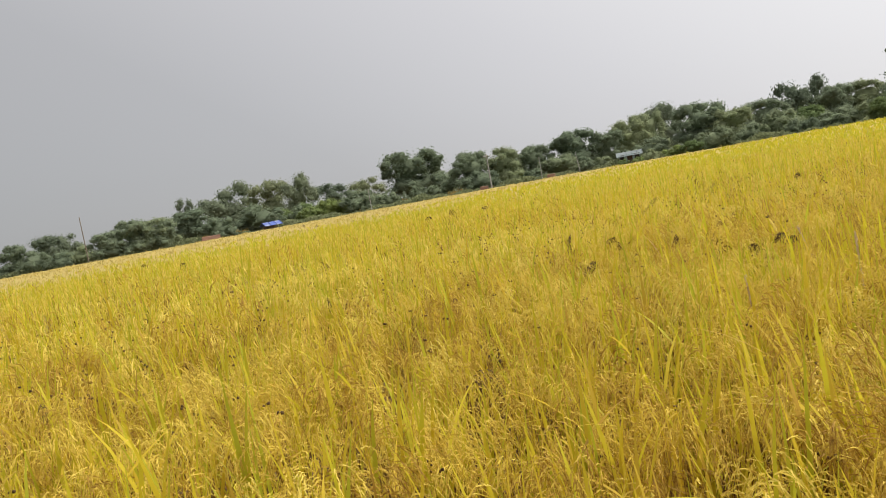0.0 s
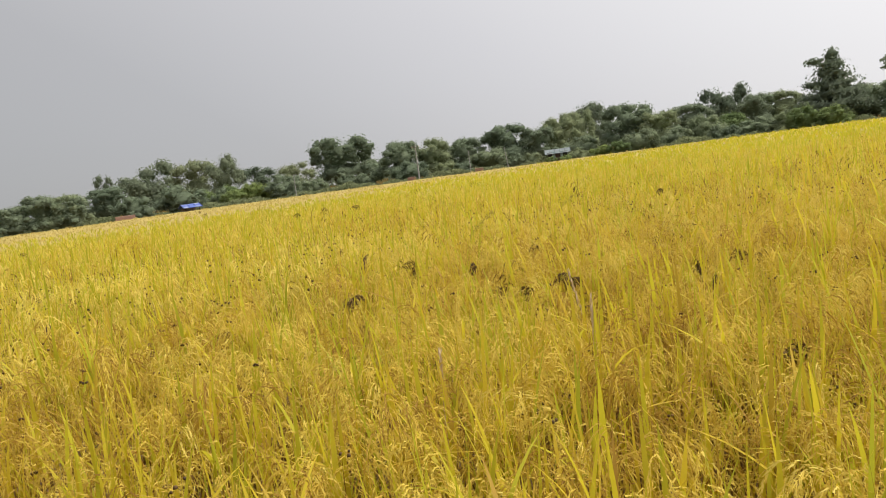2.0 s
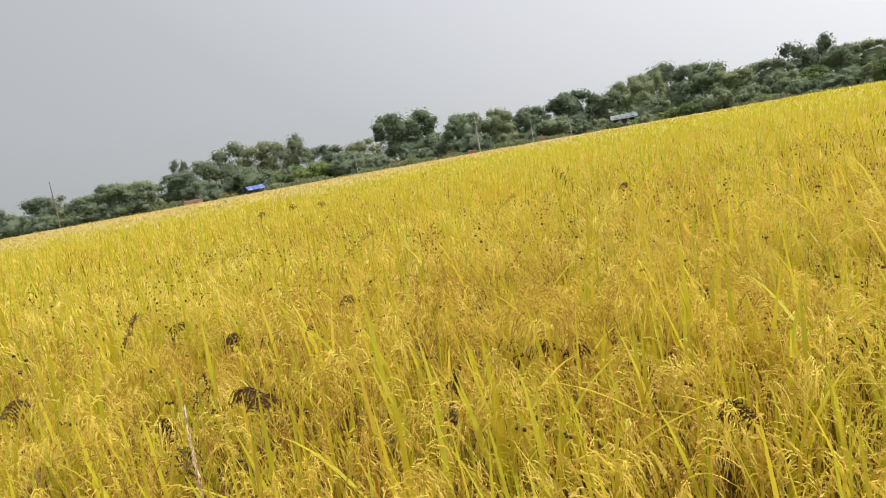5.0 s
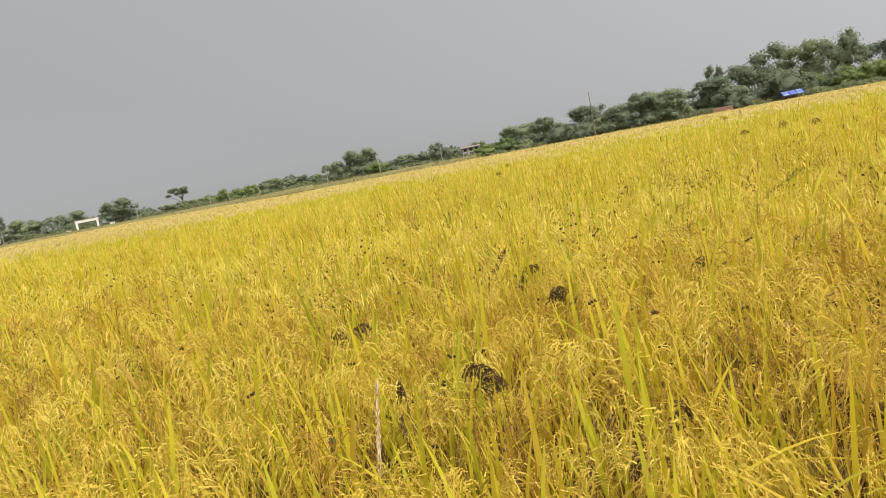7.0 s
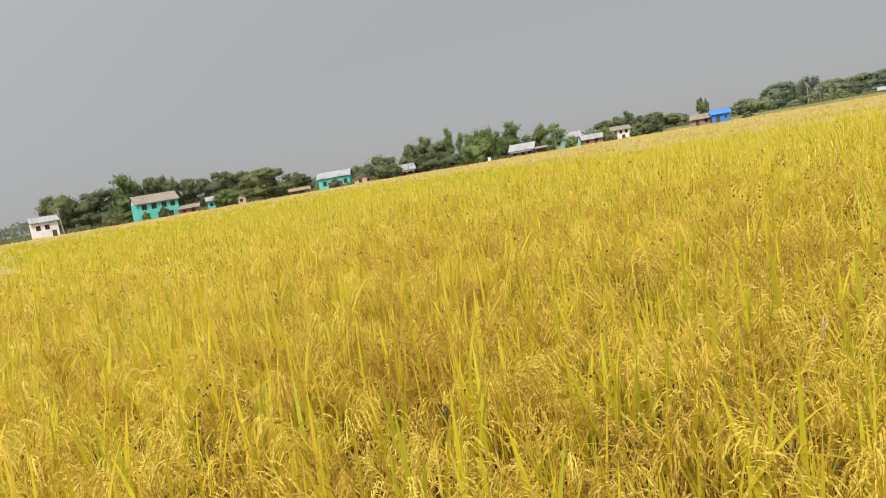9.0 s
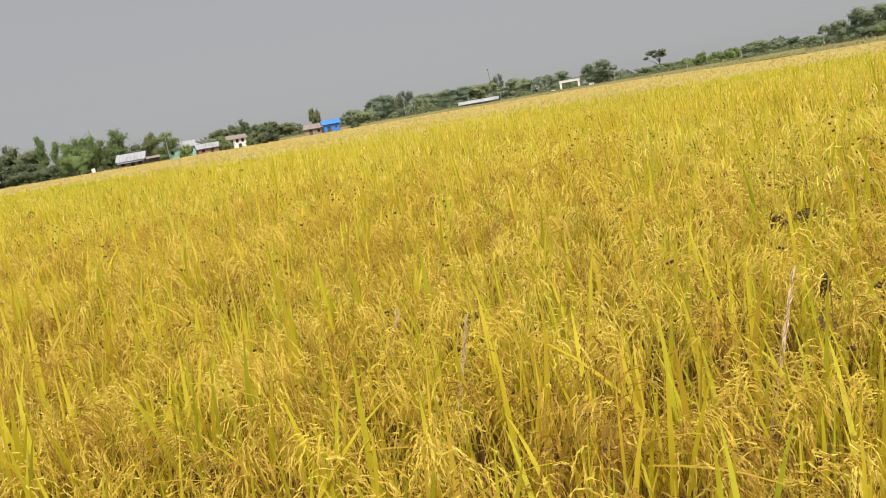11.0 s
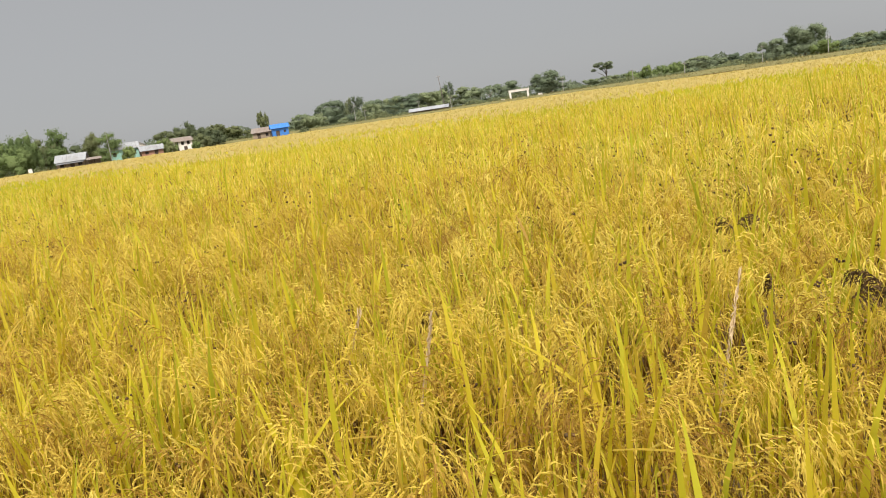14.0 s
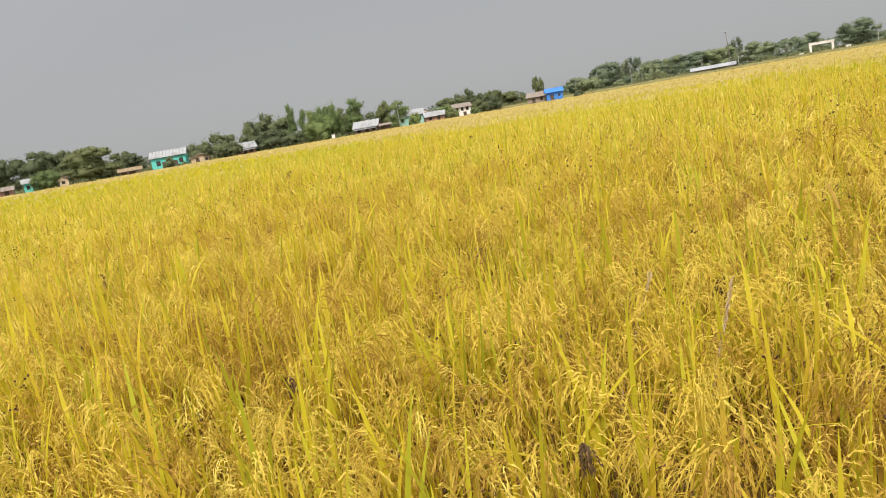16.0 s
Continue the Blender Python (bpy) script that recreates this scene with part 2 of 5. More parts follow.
me = bpy.data.meshes.new("ground")
bm.to_mesh(me)
bm.free()
m, n, l, b = material("ground_cover", 0.95)
b.inputs["Specular IOR Level"].default_value = 0.0
near = ramp(n, ((0.35, (0.060, 0.032, 0.010)), (0.65, (0.125, 0.070, 0.020))))
l.new(noised(n, l, 1.2, 6.0, "World"), near.inputs["Fac"])
green = ramp(n, ((0.4, (0, 0, 0)), (0.6, (1, 1, 1))))
l.new(noised(n, l, 0.05, 4.0, "World"), green.inputs["Fac"])
l.new(mixed(n, l, "MIX", green.outputs["Color"], near.outputs["Color"], (0.10, 0.085, 0.03)), b.inputs["Base Color"])
bumped(n, l, b, noised(n, l, 5.0, 6.0, "World"), 0.6, 0.03)
me.materials.append(m)
tagged(new("ground", me), "flat paddy ground of damp brown soil and grass", "ground", kind="structure")


# ---- rice ----
class Heap:
    """Gathers quads from many copies of small pieces."""

    def __init__(self):
        self.v, self.f, self.s, self.r, self.n = [], [], [], [], 0

    def add(self, verts, faces, slot, at, yaw, size, ripe, stretch=None):
        count, k = len(at), len(verts)
        if not count:
            return
        c, s = np.cos(yaw)[:, None], np.sin(yaw)[:, None]
        w = verts[None] * size[:, None, None]
        x, y, z = w[..., 0], w[..., 1], w[..., 2]
        if stretch is not None:
            z = z * stretch[:, None]
        self.v.append(np.stack([c * x - s * y + at[:, :1], s * x + c * y + at[:, 1:2], z + at[:, 2:3]], -1).reshape(-1, 3).astype(np.float32))
        self.f.append((faces[None] + (self.n + k * np.arange(count))[:, None, None]).reshape(-1, faces.shape[1]).astype(np.int32))
        self.s.append(np.full(count * len(faces), slot, np.int32))
        self.r.append(np.repeat(ripe, k).astype(np.float32))
        self.n += count * k

    def mesh(self, name, mats):
        return quads(name, np.concatenate(self.v), self.f, mats, np.concatenate(self.s), np.concatenate(self.r))


def bow(n, length, lean, droop, power=1.4):
    """Points and directions along a stalk that rises along z and bows over towards x."""
    s = np.linspace(0, 1, n)
    a = lean + droop * s**power
    step = length / (n - 1)
    x = np.concatenate([[0], np.cumsum(np.sin((a[1:] + a[:-1]) / 2) * step)])
    z = np.concatenate([[0], np.cumsum(np.cos((a[1:] + a[:-1]) / 2) * step)])
    return x, z, a


def diamonds(centres, ways, length, width):
    """Folded diamonds, one a seed: tip, side, tip, side."""
    m = len(centres)
    ways = ways / np.linalg.norm(ways, axis=1, keepdims=True)
    side = np.cross(ways, rng.normal(size=(m, 3)))
    side /= np.linalg.norm(side, axis=1, keepdims=True)
    up = np.cross(side, ways)
    length, width = np.broadcast_to(length, m)[:, None], np.broadcast_to(width, m)[:, None]
    v = np.stack([centres - ways * length / 2, centres + side * width / 2 + up * width * 0.25, centres + ways * length / 2, centres - side * width / 2 + up * width * 0.25], 1)
    return v.reshape(-1, 3), np.arange(4 * m).reshape(-1, 4)


def hanging(lean, droop, length, branches, spread):
    """The strings of a ripe ear: they leave a bowed stalk one after another and hang over like a tassel."""
    x, z, a = bow(40, length, lean, droop, 1.1)
    out = []
    for b in range(branches):
        s0 = 0.05 + 0.80 * b / max(branches - 1, 1) + rng.uniform(-0.05, 0.05)
        i = int(np.clip(s0, 0, 0.97) * 39)
        reach = length * (0.62 - 0.25 * s0) * rng.uniform(0.8, 1.2)
        f = np.linspace(0, 1, 13)
        turn = a[i] + (rng.uniform(2.75, 3.15) - a[i]) * (1 - np.exp(-rng.uniform(1.6, 4.0) * f))
        step = reach / 12
        out_x = np.concatenate([[0], np.cumsum(np.sin((turn[1:] + turn[:-1]) / 2) * step)])
        out_z = np.concatenate([[0], np.cumsum(np.cos((turn[1:] + turn[:-1]) / 2) * step)])
        swing = rng.normal() * 0.32 * spread
        out.append(np.stack([x[i] + out_x * math.cos(swing), out_x * math.sin(swing), z[i] + out_z], 1))
    return out


def along(string, f):
    """Points at the shares f of a string, and its directions there."""
    k = np.linspace(0, 1, len(string))
    pts = np.stack([np.interp(f, k, string[:, c]) for c in range(3)], 1)
    ends = np.stack([np.interp(np.clip(f + 0.06, 0, 1), k, string[:, c]) - np.interp(np.clip(f - 0.06, 0, 1), k, string[:, c]) for c in range(3)], 1)
    return pts, ends / (np.linalg.norm(ends, axis=1, keepdims=True) + 1e-9)


def panicle(branches, seeds, width, lean, droop, length=0.21, spread=1.0):
    """A bowed ear, every seed a pointed sliver of its own, set left and right along the hanging strings."""
    vs = []
    for string in hanging(lean, droop, length, branches, spread):
        pts, way = along(string, (np.arange(seeds) + 0.5) / seeds)
        side = np.cross(way, rng.normal(size=3))
        side /= np.linalg.norm(side, axis=1, keepdims=True) + 1e-9
        flip = np.where(np.arange(seeds) % 2, 1, -1)[:, None] * side
        size = 2.0 * np.linalg.norm(np.diff(string, axis=0), axis=1).sum() / seeds * rng.uniform(0.85, 1.15, (seeds, 1))
        way = way + flip * 0.18 + 0.06 * rng.normal(size=pts.shape)
        turn = rng.uniform(-0.9, 0.9, (seeds, 1))
        flat = (side * np.cos(turn) + np.cross(side, way) * np.sin(turn)) * width / 2 * rng.uniform(0.85, 1.2, (seeds, 1))
        mid = pts + flip * width * 0.3
        vs.append(np.stack([mid - way * size * 0.35 + flat, mid - way * size * 0.35 - flat, mid + way * size * 0.65], 1).reshape(-1, 3))
    v = np.concatenate(vs)
    return v, np.arange(len(v)).reshape(-1, 3)


def smut(count, size, spread):
    """A few dark seed balls that sit close together on an ear: rough octahedra of quads."""
    vs, fs = [], []
    cube = np.array([(x, y, z) for x in (-1, 1) for y in (-1, 1) for z in (-1, 1)], float) / 1.73
    sides = np.array([(0, 1, 3, 2), (4, 6, 7, 5), (0, 4, 5, 1), (2, 3, 7, 6), (0, 2, 6, 4), (1, 5, 7, 3)])
    for k in range(count):
        vs.append(cube * size / 2 * rng.uniform(0.7, 1.3) * rng.uniform(0.8, 1.2, (8, 1)) + rng.normal(size=3) * spread)
        fs.append(sides + 8 * k)
    return np.concatenate(vs), np.concatenate(fs)


def blade(segments, length, width, lean, droop, power=1.6, fold=0.25):
    """A leaf: a tapered strip that bows over towards x."""
    x, z, a = bow(segments + 1, length, lean, droop, power)
    s = np.linspace(0, 1, segments + 1)
    w = width / 2 * np.clip(1 - s**1.8, 0.03, 1) ** 0.8 * np.clip(0.6 + 1.6 * s, 0, 1)
    twist = rng.uniform(-0.6, 0.6) * s
    v = np.stack([np.stack([x - w * np.sin(twist) * 0.5, w * np.cos(twist), z + w * fold], 1), np.stack([x + w * np.sin(twist) * 0.5, -w * np.cos(twist), z + w * fold], 1)], 1).reshape(-1, 3)
    k = 2 * np.arange(segments)[:, None]
    return v, k + np.array([[0, 1, 3, 2]])


def sheaf(branches, segments, width, lean, droop, length, spread=1.0):
    """A bowed ear seen from farther off: hanging strings of seed without the single seeds."""
    vs, fs = [], []
    for b, string in enumerate(hanging(lean, droop, length, branches, spread)):
        f = np.linspace(0, 1, segments + 1)
        pts, way = along(string, f)
        side = np.cross(way, rng.normal(size=3))
        side /= np.linalg.norm(side, axis=1, keepdims=True) + 1e-9
        w = side * (width / 2 * (0.5 + 0.8 * f - 0.75 * f**3) * rng.uniform(0.75, 1.25, segments + 1))[:, None]
        vs.append(np.stack([pts + w, pts - w], 1).reshape(-1, 3))
        fs.append(2 * np.arange(segments)[:, None] + np.array([[0, 1, 3, 2]]) + 2 * (segments + 1) * b)
    return np.concatenate(vs), np.concatenate(fs)


def waves(p, length, seed, count=6):
    """Smooth unevenness of about that wavelength, from -1 to 1."""
    r = np.random.default_rng(seed)
    out = 0
    for k in range(count):
        a, w = r.uniform(0, 2 * np.pi), 2 * np.pi / (length * r.uniform(0.65, 1.6))
        out = out + np.sin((p[:, 0] * np.cos(a) + p[:, 1] * np.sin(a)) * w + r.uniform(0, 2 * np.pi))
    return out / count**0.5


def ripeness(p):
    """Patches of riper and greener rice, from a foot to a few metres wide."""
    away = np.hypot(p[:, 0] - 4, p[:, 1] - 3)
    fresh = 0.17 * np.exp(-(((away - 24) / 9) ** 2)) + 0.06 * np.clip((away - 6) / 8, 0, 1)
    return np.clip(0.5 - fresh + 0.10 * waves(p, 9.0, 14) + 0.12 * waves(p, 3.8, 11) + 0.11 * waves(p, 1.3, 12) + 0.08 * waves(p, 0.6, 13) + rng.normal(size=len(p)) * 0.13, 0, 1)


def hills(spacing, keep, bare=0.07, rough=0.07, gaps=1.05):
    """Jittered planting rows over the box that holds the wanted stretch."""
    lo, hi, test = keep
    g = np.stack(np.meshgrid(np.arange(lo[0], hi[0], spacing), np.arange(lo[1], hi[1], spacing)), -1).reshape(-1, 2)
    g = g + rng.normal(size=g.shape) * spacing * 0.25
    thin = np.clip(-1.4 * waves(g, 0.7, 21) - gaps, 0, 1)
    g = g[test(g) & (rng.random(len(g)) > bare + thin)]
    return g, rng.normal(size=len(g)) * rough, np.clip(ripeness(g) + rng.normal(size=len(g)) * 0.24, 0, 1)


def thinned(planted_hills, share):
    keep = rng.random(len(planted_hills[0])) < share
    return tuple(v[keep] for v in planted_hills)


def zone(r0, r1, left=True):
    """A stretch of the crop by its distance from the footpath; the crop's edge bears away behind the path."""

    def test(p):
        r, u = from_path(p)
        v = (p - PATH_A) @ PATH_D
        planted_side = u > -0.35 - 0.135 * np.clip(PATH_L + 0.5 - v, 0, 16)
        return (r >= r0) & (r < r1) & (planted_side if left else ~planted_side) & (r < field_edge(p[:, 0], p[:, 1]))

    return (np.array([-r1 - 1, -r1 - 1]), np.array([5.5 + r1, 4.5 + r1]), test)


def lift(p):
    """The uneven top of the crop."""
    return 0.07 * waves(p, 0.5, 31) + 0.035 * waves(p, 1.9, 32) + 0.02 * waves(p, 7.0, 33)


heap = Heap()


def scatter(template, slot, where, spread, z, z_spread, size=(0.85, 1.15), ripe_shift=0.0):
    """One piece at every hill, turned and sized by chance."""
    verts, faces = template
    p = where[0] + rng.normal(size=where[0].shape) * spread
    m = len(p)
    at = np.column_stack([p, z + lift(p) + where[1] + rng.normal(size=m) * z_spread])
    heap.add(verts, faces, slot, at, rng.uniform(0, 2 * np.pi, m), rng.uniform(*size, m), np.clip(where[2] + rng.normal(size=m) * 0.1 + ripe_shift, 0, 1))


def chance(a, b):
    return rng.uniform(a, b)


# Nearest rice: every seed, leaf and stalk.
near_hills = hills(0.16, zone(0, 2.4), 0.03, 0.045, 1.5)
for k in range(6):
    scatter(panicle(9, 9, 0.0043, chance(0.05, 0.35), chance(1.1, 2.0), chance(0.20, 0.27)), 1, near_hills, 0.06, 0.81, 0.04)
    scatter(blade(2, 0.84, 0.006, chance(-0.05, 0.12), 0.1), 2, near_hills, 0.035, 0.02, 0.02)
for k in range(4):
    scatter(blade(5, chance(0.34, 0.48), chance(0.011, 0.017), chance(0.02, 0.35), chance(0.1, 0.8)), 0, near_hills, 0.05, 0.57, 0.05, (0.85, 1.15), -0.2)
for k in range(3):
    scatter(blade(5, chance(0.34, 0.46), chance(0.018, 0.025), chance(0.02, 0.25), chance(0.0, 0.5)), 0, thinned(near_hills, 0.7), 0.05, 0.68, 0.06, (0.8, 1.15), -0.22)
scatter(blade(5, chance(0.28, 0.4), 0.015, chance(0.7, 1.0), chance(0.2, 0.8)), 0, thinned(near_hills, 0.3), 0.045, 0.82, 0.05, (0.85, 1.1), -0.05)
scatter(blade(5, chance(0.22, 0.34), 0.011, chance(1.0, 1.5), chance(0.1, 0.6)), 0, thinned(near_hills, 0.25), 0.045, 0.86, 0.05, (0.85, 1.1), 0.15)
for k in range(2):
    scatter(blade(6, chance(0.35, 0.5), 0.010, chance(0.2, 0.5), chance(1.0, 2.2)), 0, near_hills, 0.05, 0.50, 0.06, ripe_shift=0.25)
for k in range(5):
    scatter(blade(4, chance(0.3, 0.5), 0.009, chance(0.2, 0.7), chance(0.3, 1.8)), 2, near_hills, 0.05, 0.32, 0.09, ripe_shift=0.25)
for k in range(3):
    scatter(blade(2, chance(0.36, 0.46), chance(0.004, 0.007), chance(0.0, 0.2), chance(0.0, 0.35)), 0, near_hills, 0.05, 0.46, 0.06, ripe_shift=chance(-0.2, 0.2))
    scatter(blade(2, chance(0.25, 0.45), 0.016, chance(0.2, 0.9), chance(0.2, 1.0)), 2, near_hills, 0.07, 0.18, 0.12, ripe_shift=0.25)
scatter(blade(4, chance(0.36, 0.46), 0.011, chance(0.0, 0.2), chance(0.0, 0.4)), 0, near_hills, 0.05, 0.68, 0.05, (0.8, 1.1), -0.25)
scatter(panicle(6, 8, 0.006, 0.2, 1.7), 3, thinned(near_hills, 0.05), 0.05, 0.79, 0.03)
scatter(panicle(8, 9, 0.004, 0.3, 1.6, 0.23), 1, thinned(near_hills, 0.3), 0.06, 0.77, 0.05, ripe_shift=0.45)
for k in range(2):
    scatter(smut(3, 0.011, 0.012), 3, thinned(near_hills, 0.22), 0.06, 0.87, 0.05)

next_hills = hills(0.174, zone(2.4, 4.6), 0.04, 0.05, 1.15)
for k in range(6):
    scatter(panicle(8, 7, 0.0048, chance(0.05, 0.35), chance(1.1, 2.0), chance(0.20, 0.27)), 1, next_hills, 0.065, 0.81, 0.04)
for k in range(4):
    scatter(blade(3, chance(0.34, 0.48), chance(0.011, 0.017), chance(0.02, 0.35), chance(0.1, 0.8)), 0, next_hills, 0.05, 0.57, 0.05, ripe_shift=-0.2)
for k in range(3):
    scatter(blade(4, chance(0.34, 0.46), chance(0.018, 0.025), chance(0.02, 0.25), chance(0.0, 0.5)), 0, thinned(next_hills, 0.62), 0.05, 0.68, 0.06, (0.8, 1.15), -0.22)
scatter(blade(4, chance(0.28, 0.4), 0.015, chance(0.7, 1.0), chance(0.2, 0.8)), 0, thinned(next_hills, 0.3), 0.045, 0.82, 0.05, (0.85, 1.1), -0.05)
scatter(blade(4, chance(0.22, 0.34), 0.012, chance(1.0, 1.5), chance(0.1, 0.6)), 0, thinned(next_hills, 0.25), 0.045, 0.86, 0.05, (0.85, 1.1), 0.15)
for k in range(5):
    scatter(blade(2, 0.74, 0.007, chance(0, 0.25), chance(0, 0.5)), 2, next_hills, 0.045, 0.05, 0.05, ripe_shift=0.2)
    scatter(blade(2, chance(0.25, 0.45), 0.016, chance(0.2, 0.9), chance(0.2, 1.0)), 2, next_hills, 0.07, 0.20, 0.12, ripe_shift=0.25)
for k in range(2):
    scatter(blade(3, chance(0.36, 0.46), chance(0.009, 0.013), chance(0.0, 0.2), chance(0.0, 0.4)), 0, thinned(next_hills, 0.7), 0.05, 0.64, 0.05, (0.8, 1.1), -0.25)
scatter(panicle(6, 6, 0.007, 0.2, 1.7), 3, thinned(next_hills, 0.06), 0.05, 0.79, 0.03)
scatter(panicle(7, 6, 0.005, 0.3, 1.6, 0.23), 1, thinned(next_hills, 0.25), 0.06, 0.77, 0.05, ripe_shift=0.45)
scatter(smut(4, 0.013, 0.014), 3, thinned(next_hills, 0.35), 0.06, 0.87, 0.05)

# Middle distance.
mid_hills = hills(0.205, zone(4.6, 9.0), 0.08, 0.065, 0.35)
for k in range(6):
    scatter(sheaf(6, 2, 0.0095, chance(0.05, 0.35), chance(1.1, 2.0), chance(0.20, 0.27)), 1, mid_hills, 0.08, 0.80, 0.045, ripe_shift=-0.05)
for k in range(4):
    scatter(blade(2, chance(0.34, 0.46), chance(0.013, 0.019), chance(0.02, 0.35), chance(0.1, 0.8)), 0, mid_hills, 0.06, 0.55, 0.05, ripe_shift=-0.15)
for k in range(3):
    scatter(blade(2, chance(0.34, 0.46), chance(0.018, 0.024), chance(0.02, 0.28), chance(0.0, 0.45)), 0, thinned(mid_hills, 0.6), 0.07, 0.68, 0.06, (0.8, 1.15), -0.25)
scatter(blade(3, chance(0.26, 0.38), 0.016, chance(0.7, 1.3), chance(0.1, 0.7)), 0, thinned(mid_hills, 0.4), 0.06, 0.83, 0.05, (0.85, 1.1), 0.05)
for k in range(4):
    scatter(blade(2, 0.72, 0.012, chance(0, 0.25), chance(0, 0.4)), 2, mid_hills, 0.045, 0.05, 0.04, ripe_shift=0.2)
for k in range(2):
    scatter(blade(2, chance(0.36, 0.46), chance(0.011, 0.015), chance(0.0, 0.2), chance(0.0, 0.4)), 0, thinned(mid_hills, 0.7), 0.06, 0.64, 0.05, (0.8, 1.1), -0.25)
scatter(sheaf(4, 3, 0.009, 0.2, 1.9, 0.24), 3, thinned(mid_hills, 0.13), 0.05, 0.80, 0.04)
scatter(sheaf(6, 2, 0.009, 0.3, 1.6, 0.23), 1, thinned(mid_hills, 0.26), 0.07, 0.79, 0.05, ripe_shift=0.45)
scatter(smut(3, 0.02, 0.02), 3, thinned(mid_hills, 0.38), 0.07, 0.88, 0.05)

# Farther off, and past the footpath.
far_hills = hills(0.30, zone(9.0, 28), 0.10, 0.085, 0.35)
for k in range(5):
    scatter(sheaf(3, 2, 0.015, chance(0.02, 0.4), chance(1.2, 1.9), 0.26, 1.3), 1, far_hills, 0.11, 0.76, 0.05, ripe_shift=-0.05)
for k in range(5):
    scatter(blade(2, chance(0.34, 0.50), chance(0.017, 0.026), chance(0.02, 0.28), chance(0.03, 0.5)), 0, thinned(far_hills, 0.88), 0.09, 0.66 if k > 1 else 0.59, 0.06, ripe_shift=-0.30 if k > 1 else -0.05)
for k in range(2):
    scatter(blade(2, 0.66, 0.03, chance(0, 0.25), chance(0, 0.4)), 2, far_hills, 0.10, 0.08, 0.04, ripe_shift=0.1)
scatter(sheaf(3, 2, 0.02, 0.2, 1.9, 0.24), 3, thinned(far_hills, 0.08), 0.08, 0.83, 0.04)
scatter(sheaf(3, 2, 0.018, 0.2, 1.7, 0.25), 1, thinned(far_hills, 0.2), 0.09, 0.76, 0.05, ripe_shift=0.5)
side_hills = hills(0.28, zone(0.6, 10, left=False))
for k in range(4):
    scatter(sheaf(3, 2, 0.02, chance(0.1, 0.4), chance(1.4, 2.2), 0.24), 1, side_hills, 0.1, 0.80, 0.04)
    scatter(blade(2, chance(0.34, 0.5), 0.03, chance(0.05, 0.3), chance(0.1, 0.8)), 0, side_hills, 0.1, 0.5, 0.05)


def ripe_from(p):
    """Where the paler, riper plots begin, farther off to the north-east."""
    a = np.degrees(np.arctan2(p[:, 0] - 4, p[:, 1] - 3))
    return 27 + 60 * np.clip((a + 22) / 50, 0, 1) ** 1.6 + 50 * np.clip((-90 - a) / 25, 0, 1)


# Out to the field's edge: tufts that widen with the distance, riper and paler the farther off.
for a0, a1, step in ((-142, 50, 0.0125), (50, 218, 0.05)):
    r = 27.0 if a1 < 60 else 9.5
    while r < 172:
        gap = step * r
        count = int(1.5 * radians(a1 - a0) * r / gap)
        ang = radians(a0) + radians(a1 - a0) * rng.random(count)
        rad = r + gap * rng.uniform(-0.5, 0.5, count)
        p = np.column_stack([4 + rad * np.sin(ang), 3 + rad * np.cos(ang)])
        p = p[np.hypot(p[:, 0] - 4, p[:, 1] - 3) < field_edge(p[:, 0], p[:, 1])]
        m = len(p)
        pale = rng.random(m) < np.clip((np.hypot(p[:, 0] - 4, p[:, 1] - 3) - ripe_from(p) + 6) / 32 + 0.25 * waves(p, 14, 41), 0, 1)
        w = r * (0.0017 if a1 < 60 else 0.006)
        tuft = diamonds(np.array([[0, 0, 0.0], [w, w, 0.02]]), np.array([[0.3, 0.1, 1.0], [0.5, -0.4, 0.8]]), 0.26, w * 0.8)
        for mask, slot, z, shift in ((~pale, 0, 0.82, -0.28), (pale, 4, 0.73, 0.0)):
            q = p[mask]
            scatter(tuft, slot, (q, rng.normal(size=len(q)) * (0.035 if r < 38 else 0.02), np.clip(ripeness(q) + rng.normal(size=len(q)) * 0.06, 0, 1)), gap * 0.3, z, 0.015, ripe_shift=shift)
        r += gap

# The dense inside of the crop, seen between the tufts; middle rings are coloured dark as shade.
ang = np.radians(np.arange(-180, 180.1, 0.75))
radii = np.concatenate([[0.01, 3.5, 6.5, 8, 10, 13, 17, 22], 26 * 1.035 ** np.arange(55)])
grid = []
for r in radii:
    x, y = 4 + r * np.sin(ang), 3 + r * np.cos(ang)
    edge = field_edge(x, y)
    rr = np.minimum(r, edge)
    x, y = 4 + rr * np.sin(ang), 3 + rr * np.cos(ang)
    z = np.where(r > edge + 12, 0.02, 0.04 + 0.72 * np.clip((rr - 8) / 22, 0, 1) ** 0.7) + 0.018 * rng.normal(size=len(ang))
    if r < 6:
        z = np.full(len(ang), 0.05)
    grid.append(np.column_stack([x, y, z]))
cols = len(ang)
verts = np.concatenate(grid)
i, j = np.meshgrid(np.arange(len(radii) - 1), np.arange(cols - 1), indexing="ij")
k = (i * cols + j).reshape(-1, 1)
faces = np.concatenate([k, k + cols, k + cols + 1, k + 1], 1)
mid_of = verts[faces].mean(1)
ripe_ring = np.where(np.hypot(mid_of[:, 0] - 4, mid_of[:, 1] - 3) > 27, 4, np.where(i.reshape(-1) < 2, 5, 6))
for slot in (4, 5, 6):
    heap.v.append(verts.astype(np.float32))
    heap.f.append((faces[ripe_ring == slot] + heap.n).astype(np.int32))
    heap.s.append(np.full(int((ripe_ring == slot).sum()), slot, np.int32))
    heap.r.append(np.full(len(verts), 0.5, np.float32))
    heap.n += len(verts)
